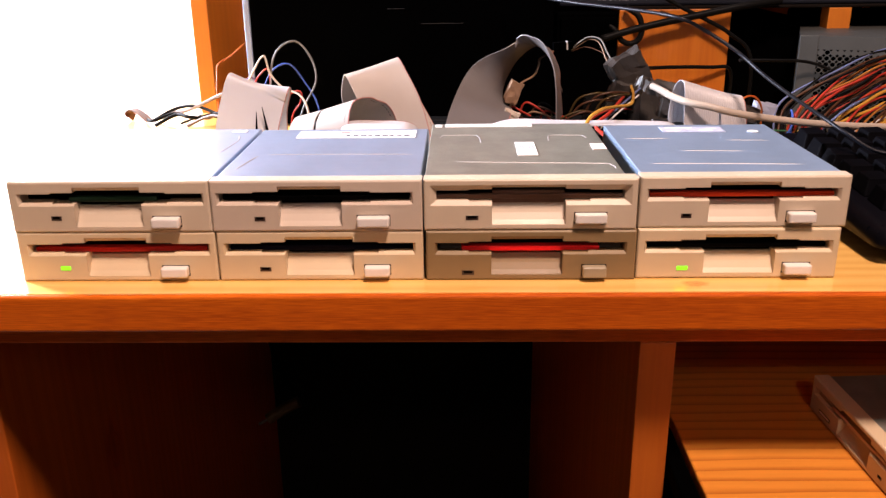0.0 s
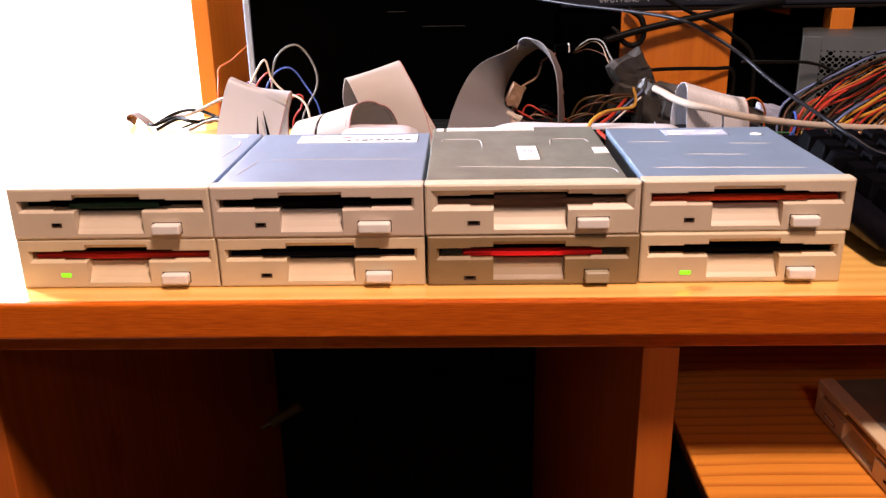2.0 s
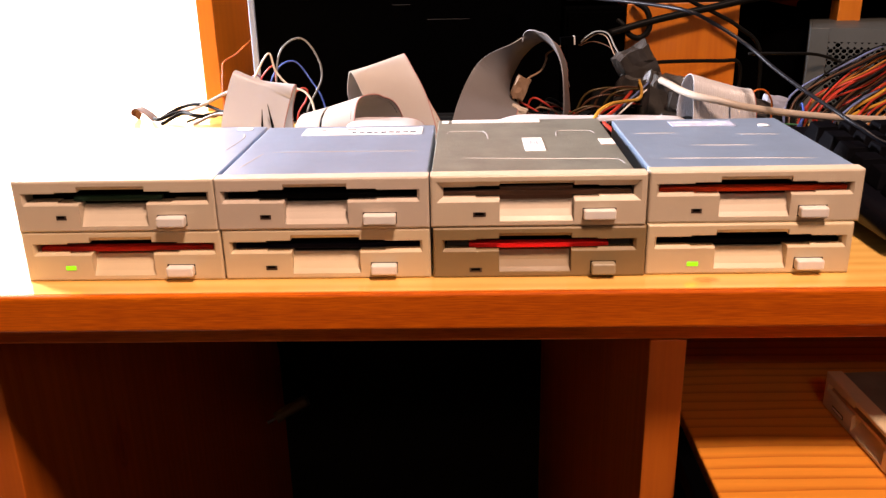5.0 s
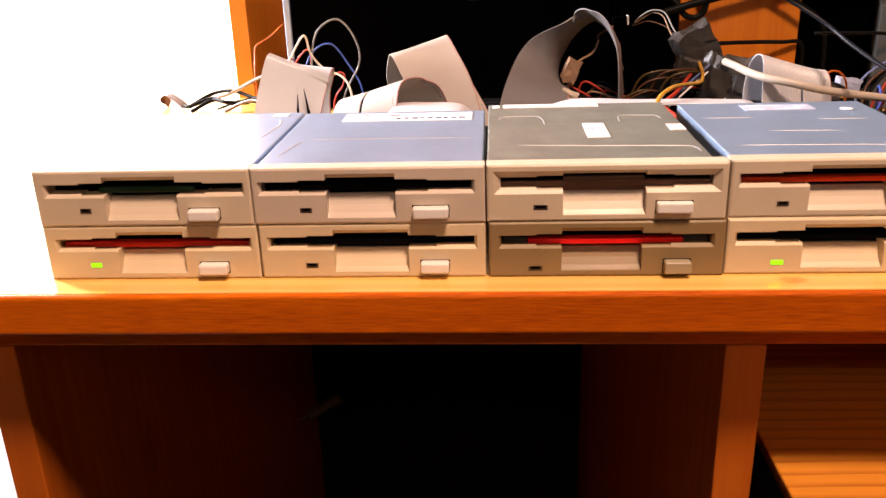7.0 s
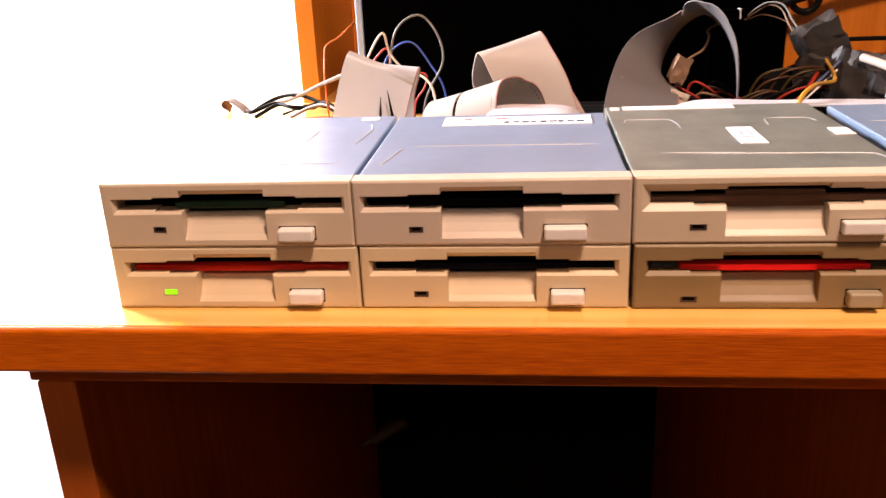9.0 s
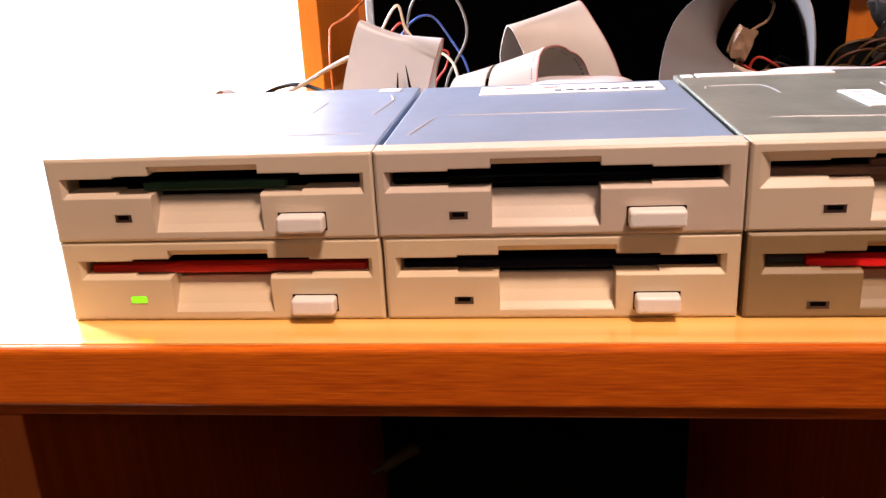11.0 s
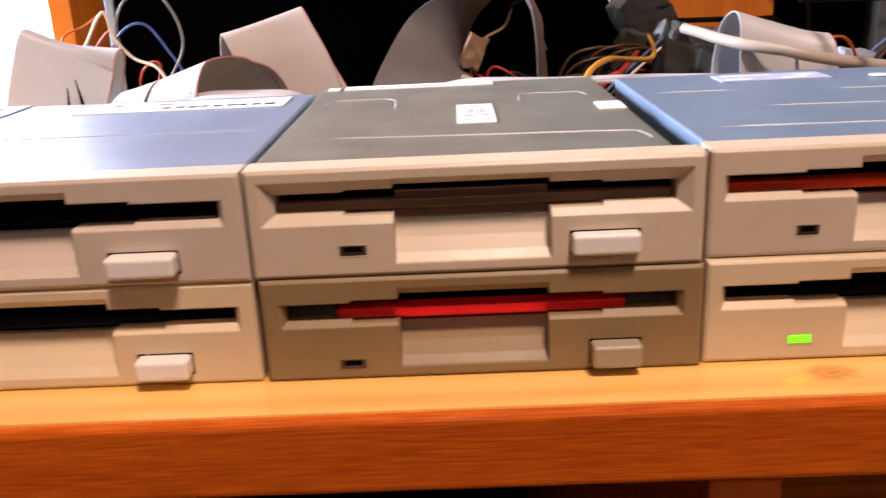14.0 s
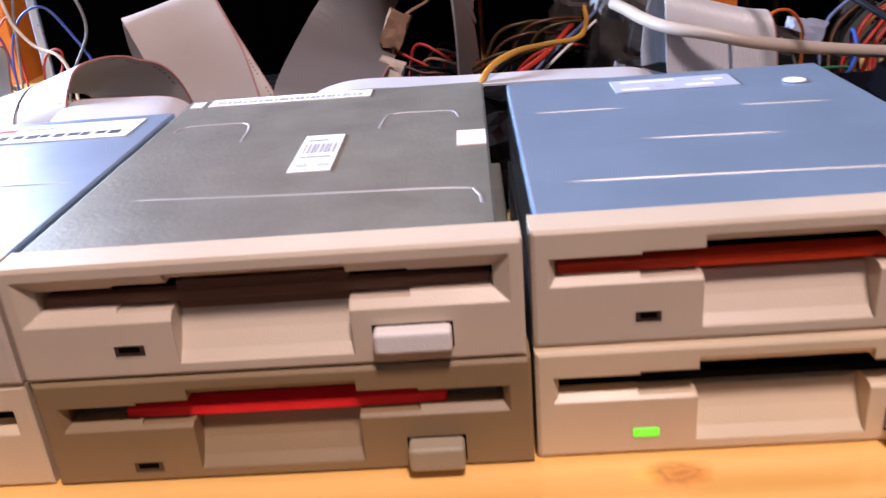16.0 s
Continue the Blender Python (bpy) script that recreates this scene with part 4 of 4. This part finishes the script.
wire("cable", [(0.172, 0.35, 0.7515), (0.166, 0.335, 0.79), (0.160, 0.30, 0.806), (0.168, 0.33, 0.806), (0.195, 0.375, 0.8025), (0.250, 0.393, 0.800), (0.272, 0.40, 0.795), (0.275, 0.41, 0.7530)], 0.0017, "black", "black cable before the back panel")
wire("cable", [(0.15, 0.33, 0.7515), (0.158, 0.30, 0.794), (0.175, 0.29, 0.798), (0.19, 0.30, 0.795), (0.21, 0.32, 0.7515)], 0.0017, "olive", "olive cable beside the taped joints")

# black cables added side by side behind the drives, cutting light off the desk
for k in range(17):
    y = 0.172 + 0.0115 * k
    wave = [rnd.uniform(-0.003, 0.003) for _ in range(6)]
    tagged(link("cable", tube([(-0.112 + 0.076 * i + 0.01 * (k % 3), y + wave[i], 0.7562) for i in range(6)], 0.0056, 7, 5), WIRES["black"], None, "", True),
           "black cable added behind the drives to cut bounce light", "cable", "black cables behind the drives")

# heavier cables
wire("cable", [(0.1590, 0.226, 0.8110), (0.1620, 0.214, 0.8100), (0.1655, 0.197, 0.8085), (0.1730, 0.184, 0.8065), (0.186, 0.177, 0.8042), (0.204, 0.174, 0.7998), (0.243, 0.177, 0.7935), (0.285, 0.185, 0.7885), (0.330, 0.195, 0.7850), (0.38, 0.205, 0.7840), (0.43, 0.21, 0.7850)], 0.0025, "putty", "thick cream cable lying across the wires")
lump("cable_boot", (0.1600, 0.232, 0.8085), (0.010, 0.009, 0.008), TAPE_GREY, "dark rubber boot at the cable end", 3.3, (0, 20, 0), "cable end")
tagged(link("cable", tube([(0.060, 0.36, 0.866), (0.104, 0.30, 0.861), (0.137, 0.24, 0.860), (0.160, 0.19, 0.858), (0.181, 0.195, 0.8485), (0.200, 0.185, 0.836), (0.211, 0.165, 0.8245), (0.223, 0.145, 0.814), (0.236, 0.128, 0.8045), (0.245, 0.11, 0.7975), (0.262, 0.10, 0.7885), (0.30, 0.092, 0.7870), (0.345, 0.088, 0.7870)], 0.00125),
            material("glossy_cable_jacket", (0.005, 0.006, 0.010), 0.42, vary=0.1, spec=0.22), None, "", True), "glossy black cable hanging down onto the keyboard", "cable")
wire("cable", [(0.255, 0.33, 0.8150), (0.285, 0.33, 0.8145), (0.315, 0.335, 0.8120), (0.34, 0.33, 0.8020), (0.37, 0.32, 0.785)], 0.0013, "black", "thin black cable before the power supply")
# black cables hanging in front of the pine back panel
wire("cable", [(0.172, 0.396, 0.8560), (0.1830, 0.392, 0.8480), (0.1862, 0.390, 0.8360), (0.1840, 0.390, 0.8270), (0.177, 0.390, 0.8230), (0.169, 0.390, 0.8260), (0.163, 0.392, 0.835), (0.155, 0.396, 0.842)], 0.0026, "black", "thick black cable hanging in a loop")
wire("cable", [(0.150, 0.386, 0.8280), (0.175, 0.388, 0.8350), (0.205, 0.390, 0.8420), (0.240, 0.391, 0.8490), (0.275, 0.392, 0.8560), (0.31, 0.398, 0.860)], 0.0032, "black", "thick black cable crossing the pine board")
wire("cable", [(0.205, 0.392, 0.8640), (0.225, 0.392, 0.8530), (0.245, 0.391, 0.8430), (0.265, 0.390, 0.8310), (0.285, 0.39, 0.81), (0.29, 0.395, 0.7530)], 0.0018, "black", "black cable crossing the pine board")

# ---- power supply with its wires ----
psu = empty("power_supply", pose(0.3020, 0.346, 0.7502, 0, 0, -20), "grey steel computer power supply with a perforated face", "power supply")
psu.scale = (1, 1, 0.955)
HOLE = 0.0051


def perforated(x0, z0, nx, nz, y, skip):
    bm = bmesh.new()
    r = HOLE * 0.40
    for i in range(nx):
        for k in range(nz):
            cx, cz = x0 + (i + 0.5) * HOLE, z0 + (k + 0.5) * HOLE
            sq = []
            for a in range(8):
                ang = math.pi / 4 * a + math.pi / 8
                c, s = math.cos(ang), math.sin(ang)
                q = max(abs(c), abs(s))
                sq.append((cx + c / q * HOLE / 2, cz + s / q * HOLE / 2))
            ring = [(cx + r * math.cos(math.pi / 4 * a + math.pi / 8), cz + r * math.sin(math.pi / 4 * a + math.pi / 8)) for a in range(8)]
            O = [bm.verts.new((px, y, pz)) for px, pz in sq]
            if (i, k) in skip:
                bm.faces.new(O)
                continue
            I = [bm.verts.new((px, y, pz)) for px, pz in ring]
            B = [bm.verts.new((px, y + 0.0012, pz)) for px, pz in ring]
            for a in range(8):
                b = (a + 1) % 8
                bm.faces.new((O[a], O[b], I[b], I[a]))
                bm.faces.new((I[a], I[b], B[b], B[a]))
    return bm


NX, NZ = 25, 13
gx, gz = 0.0145, 0.0830 - 0.0115 - NZ * HOLE
part("grille", perforated(gx, gz, NX, NZ, 0.0, {(i, NZ - 1) for i in range(NX) if i not in (1,)} | {(0, 4), (0, 6), (0, 8)}), STEEL_PSU, psu, "sheet steel with round ventilation holes")
part("face_border", box(0, gx, 0, 0.0016, 0, 0.0830, 0.0003), STEEL_PSU, psu)
part("face_border", box(gx + NX * HOLE, 0.15, 0, 0.0016, 0, 0.0830, 0.0003), STEEL_PSU, psu)
part("face_border", box(gx, gx + NX * HOLE, 0, 0.0016, gz + NZ * HOLE, 0.0830, 0), STEEL_PSU, psu)
part("face_border", box(gx, gx + NX * HOLE, 0, 0.0016, 0, gz, 0), STEEL_PSU, psu)
part("inside", box(0.002, 0.148, 0.012, 0.138, 0.002, 0.081), BLACK, psu, "dark inside")
part("cover", box(0, 0.0015, 0.0018, 0.14, 0, 0.0830), STEEL_PSU, psu)
part("cover", box(0.1485, 0.15, 0.0018, 0.14, 0, 0.0830), STEEL_PSU, psu)
part("cover", box(0.0017, 0.1483, 0.0018, 0.14, 0.0816, 0.0830), STEEL_PSU, psu)
part("cover", box(0.0017, 0.1483, 0.139, 0.14, 0.0, 0.0814), STEEL_PSU, psu)

rnd = random.Random(11)
BUNDLE = ["black", "brown", "black", "black", "red", "brown", "red", "slate", "black", "orange", "red", "purple", "black", "slate", "red", "brown", "black", "black",
          "orange", "red", "white", "black", "slate", "brown", "yellow", "red", "black", "yellow", "yellow", "brown", "black", "red", "yellow", "slate", "black", "red",
          "brown", "yellow", "black", "brown", "red", "black", "yellow", "copper", "brown", "black", "copper", "slate", "brown", "yellow", "black", "copper"]
rnd.shuffle(BUNDLE)
BUNDLE.sort(key=lambda c: (c == "yellow") * 0.35 + rnd.random())
for k, c in enumerate(BUNDLE):
    u = (k + 0.5) / len(BUNDLE)
    j = [rnd.uniform(-1, 1) for _ in range(8)]
    low = Vector((0.262 + 0.062 * u + 0.003 * j[0], 0.262 - 0.025 * u + 0.012 * j[1], 0.7518))
    mid = Vector((0.276 + 0.046 * u + 0.004 * j[2], 0.268 - 0.028 * u + 0.012 * j[3], 0.790 - 0.026 * u + 0.004 * j[4]))
    high = Vector((0.318 + 0.022 * u + 0.003 * j[5], 0.285 - 0.03 * u + 0.010 * j[6], 0.812 - 0.040 * u + 0.004 * j[7]))
    out = Vector((0.365, 0.300 - 0.03 * u, 0.826 - 0.052 * u + 0.004 * j[0]))
    end = Vector((0.430, 0.31 - 0.03 * u, 0.822 - 0.050 * u))
    wire("wire", [low + Vector((-0.012, -0.008, 0)), low + Vector((0, 0, 0.006)), mid, high, out, end, end + Vector((0.03, 0.0, -0.03))], 0.0011 + 0.0002 * (c == "yellow"), c, c + " power wire in a thick bundle", "power supply wires")

# ---- keyboard ----
kb = empty("keyboard", pose(0.2265, 0.016, 0.7502, 0, 0, 2), "black keyboard with glossy keys lying beside the drives", "keyboard")
kbody = box(0, 0.44, 0, 0.17, 0.001, 0.018, 0.0075, segments=4)
for v in kbody.verts:
    v.co.z += v.co.y * 0.09 * (1 if v.co.z > 0.010 else 0)
    if v.co.z < 0.006:
        v.co.x = 0.22 + (v.co.x - 0.22) * 0.955
        v.co.y = 0.085 + (v.co.y - 0.085) * 0.90
part("body", kbody, material("glossy_black", (0.003, 0.003, 0.005), 0.30, vary=0.1, spec=0.08), kb, "black rounded body", True)
key_mat = material("key_black", (0.002, 0.002, 0.003), 0.6, vary=0.2, spec=0.02)
key_mesh = None
for i in range(21):
    for j in range(6):
        x, y = 0.022 + i * 0.0195, 0.036 + j * 0.0205
        if key_mesh is None:
            kbm = box(-0.0088, 0.0088, -0.0088, 0.0088, 0, 0.010, 0.0012)
            for v in kbm.verts:
                if v.co.z > 0.005:
                    v.co.x *= 0.74
                    v.co.y = v.co.y * 0.74 + 0.0008
            key = part("key", kbm, key_mat, kb)
            key_mesh = key.data
        else:
            key = new("key", key_mesh)
            key.parent = kb
        key.matrix_local = pose(x, y, 0.0175 + 0.09 * y, 5 + rnd.uniform(-2, 2), rnd.uniform(-2, 2), 0)
part("lamp_strip", box(0.34, 0.42, 0.158, 0.166, 0.030, 0.0325, 0.0008), BLACK, kb, "dark strip at the back")

# ---- computer case, monitor, black cavity blocks ----
pc = empty("computer_case", pose(0, 0.38, 0.7502), "black computer case lying flat at the back of the desk", "computer")
part("case_body", box(-0.1700, 0.1000, 0.006, 0.20, 0, 0.146, 0.002), BLACK, pc, "matt black body")
part("front_panel", box(-0.1658, 0.1000, 0.0, 0.0058, 0.002, 0.144, 0.0015), BLACK, pc, "black front panel")
part("edge_glint", box(-0.1714, -0.1661, -0.001, 0.0058, 0.0, 0.146, 0.001), EDGE_GLINT, pc, "pale blue strip painting an edge reflection")
part("panel_seam", box(-0.016, 0.021, -0.0004, 0.0008, 0.0888, 0.0892), BLACK_SEAM, pc, "thin grey seam")
part("panel_seam", box(-0.046, -0.030, -0.0004, 0.0008, 0.1016, 0.1019), BLACK_SEAM, pc, "thin grey seam")

riser = empty("monitor_riser", pose(0, 0.402, 0.7502), "orange pine riser board standing under the monitor", "riser")
part("upright", box(0.1605, 0.2600, 0, 0.018, 0, 0.0972, 0.0008), PINE_PANEL, riser, "wide orange pine upright with a small knot")
part("upright", box(0.3460, 0.3660, 0.0, 0.018, 0, 0.0972, 0.0008), PINE_BACK, riser, "narrow orange pine upright")
part("upright", box(0.560, 0.590, 0.0, 0.018, 0, 0.0972, 0.0008), PINE_BACK, riser, "narrow orange pine upright")
# Top board coloured near black to stand for shade under the monitor.
part("top_board", box(0.1605, 0.590, 0.0, 0.19, 0.0974, 0.1000, 0.0008), SHADED_BOARD, riser, "top board coloured dark for shade")

MX, MY, MZ = 0.1070, 0.4050, 0.7502
mon = empty("monitor", pose(MX, MY, MZ), "black flat monitor with printed button names on its lower frame", "monitor")
part("lower_frame", box(0, 0.54, 0, 0.03, 0.1004, 0.130, 0.002), MONITOR, mon, "dark navy lower frame")
part("upper_frame", box(0, 0.54, 0, 0.03, 0.42, 0.44, 0.002), MONITOR, mon)
part("side_frame", box(0, 0.018, 0, 0.03, 0.1302, 0.4198, 0.002), MONITOR, mon)
part("side_frame", box(0.522, 0.54, 0, 0.03, 0.1302, 0.4198, 0.002), MONITOR, mon)
part("screen", box(0.0182, 0.5218, 0.004, 0.026, 0.1302, 0.4198), BLACK, mon, "dark screen")
part("rear_housing", box(0.10, 0.40, 0.0305, 0.06, 0.15, 0.40, 0.004), BLACK, mon, "black rear housing")
part("neck", box(0.20, 0.30, 0.0605, 0.10, 0.112, 0.30, 0.004), BLACK, mon, "black neck")
part("foot", box(0.12, 0.38, 0.062, 0.18, 0.1002, 0.112, 0.003), BLACK, mon, "black foot")
for k, word in enumerate(("INPUT", "MENU")):
    lettering(word, 0.0060, pose(0.0426 + 0.0183 * k, -0.0004, 0.1050, 90), MARK, mon)
for k in range(3):
    bm = bmesh.new()
    vs = [bm.verts.new((0.0020 * math.sin(a + (math.pi, 0, -math.pi / 2)[k]), 0, 0.0020 * math.cos(a + (math.pi, 0, -math.pi / 2)[k]))) for a in (0, 2.1, 4.2)]
    bm.faces.new(vs)
    bmesh.ops.translate(bm, verts=vs, vec=(0.0771 + 0.0172 * k, -0.0004, 0.1070))
    part("arrow_mark", bm, MARK, mon, "printed arrow")
part("print_bar", box(0.1218, 0.1315, -0.0005, 0.0002, 0.1060, 0.1083), MARK, mon, "small printed bar")
part("print_bar", box(0.1353, 0.1504, -0.0005, 0.0002, 0.1056, 0.1088), MARK, mon, "small printed bar")

# Black blocks added for the shade under the riser; no speakers known there.
speaker = empty("speaker", pose(0.262, 0.425, 0.7502), "black block added to darken the cavity under the monitor riser", "speaker", "speakers")
part("dark_block", box(0, 0.08, 0.004, 0.15, 0, 0.085, 0.003), BLACK, speaker)
part("block_front", box(0.004, 0.076, 0, 0.0038, 0.004, 0.081, 0.0015), BLACK, speaker, "black front face of the added block")
copy_thing(speaker, pose(0.372, 0.425, 0.7502))
copy_thing(speaker, pose(0.458, 0.425, 0.7502))
# Slim black block, added for the dark left of the riser.
slim = empty("speaker", pose(0.1045, 0.392, 0.7502), "slim black block added to darken the gap beside the riser", "speaker")
part("dark_block", box(0, 0.0545, 0.004, 0.15, 0, 0.096, 0.002), BLACK, slim)
part("block_front", box(0.003, 0.0515, 0, 0.0038, 0.004, 0.092, 0.0012), BLACK, slim, "black front face of the added block")

# ---- ceiling lamp, out of the camera's sight ----
lamp = empty("ceiling_lamp", pose(*CEILING_LAMP), "round white ceiling lamp hanging from a rod", "lamp")
sh = bmesh.new()
bmesh.ops.create_cone(sh, cap_ends=False, segments=32, radius1=0.16, radius2=0.05, depth=0.12)
bmesh.ops.translate(sh, verts=sh.verts, vec=(0, 0, 0.03))
part("shade", sh, PAPER, lamp, "white conical shade", True)
lamp_rod = part("rod", tube([(0, 0, 0.09), (0, 0, 0.2), (0, 0, 0.345)], 0.006), STEEL_PSU, lamp, "thin metal rod")
# Invented fixture, out of view, holding the added front fill.
fill_fixture = empty("fill_fixture", pose(0.05, -2.40, 2.20), "made-up white fixture for the added front fill", "lamp")
part("back_plate", box(-0.05, 0.05, 0.0005, 0.012, -0.05, 0.05, 0.002), STEEL_PSU, fill_fixture, "small metal back plate")
part("arm", tube([(0, 0.011, 0), (0, 0.06, 0), (0, 0.11, 0)], 0.006), STEEL_PSU, fill_fixture, "short metal arm", True)
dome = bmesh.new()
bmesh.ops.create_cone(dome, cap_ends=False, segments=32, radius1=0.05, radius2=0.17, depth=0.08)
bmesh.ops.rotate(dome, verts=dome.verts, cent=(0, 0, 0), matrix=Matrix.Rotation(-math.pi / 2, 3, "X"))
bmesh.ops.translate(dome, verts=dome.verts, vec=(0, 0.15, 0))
part("shade", dome, PAPER, fill_fixture, "white conical shade", True)
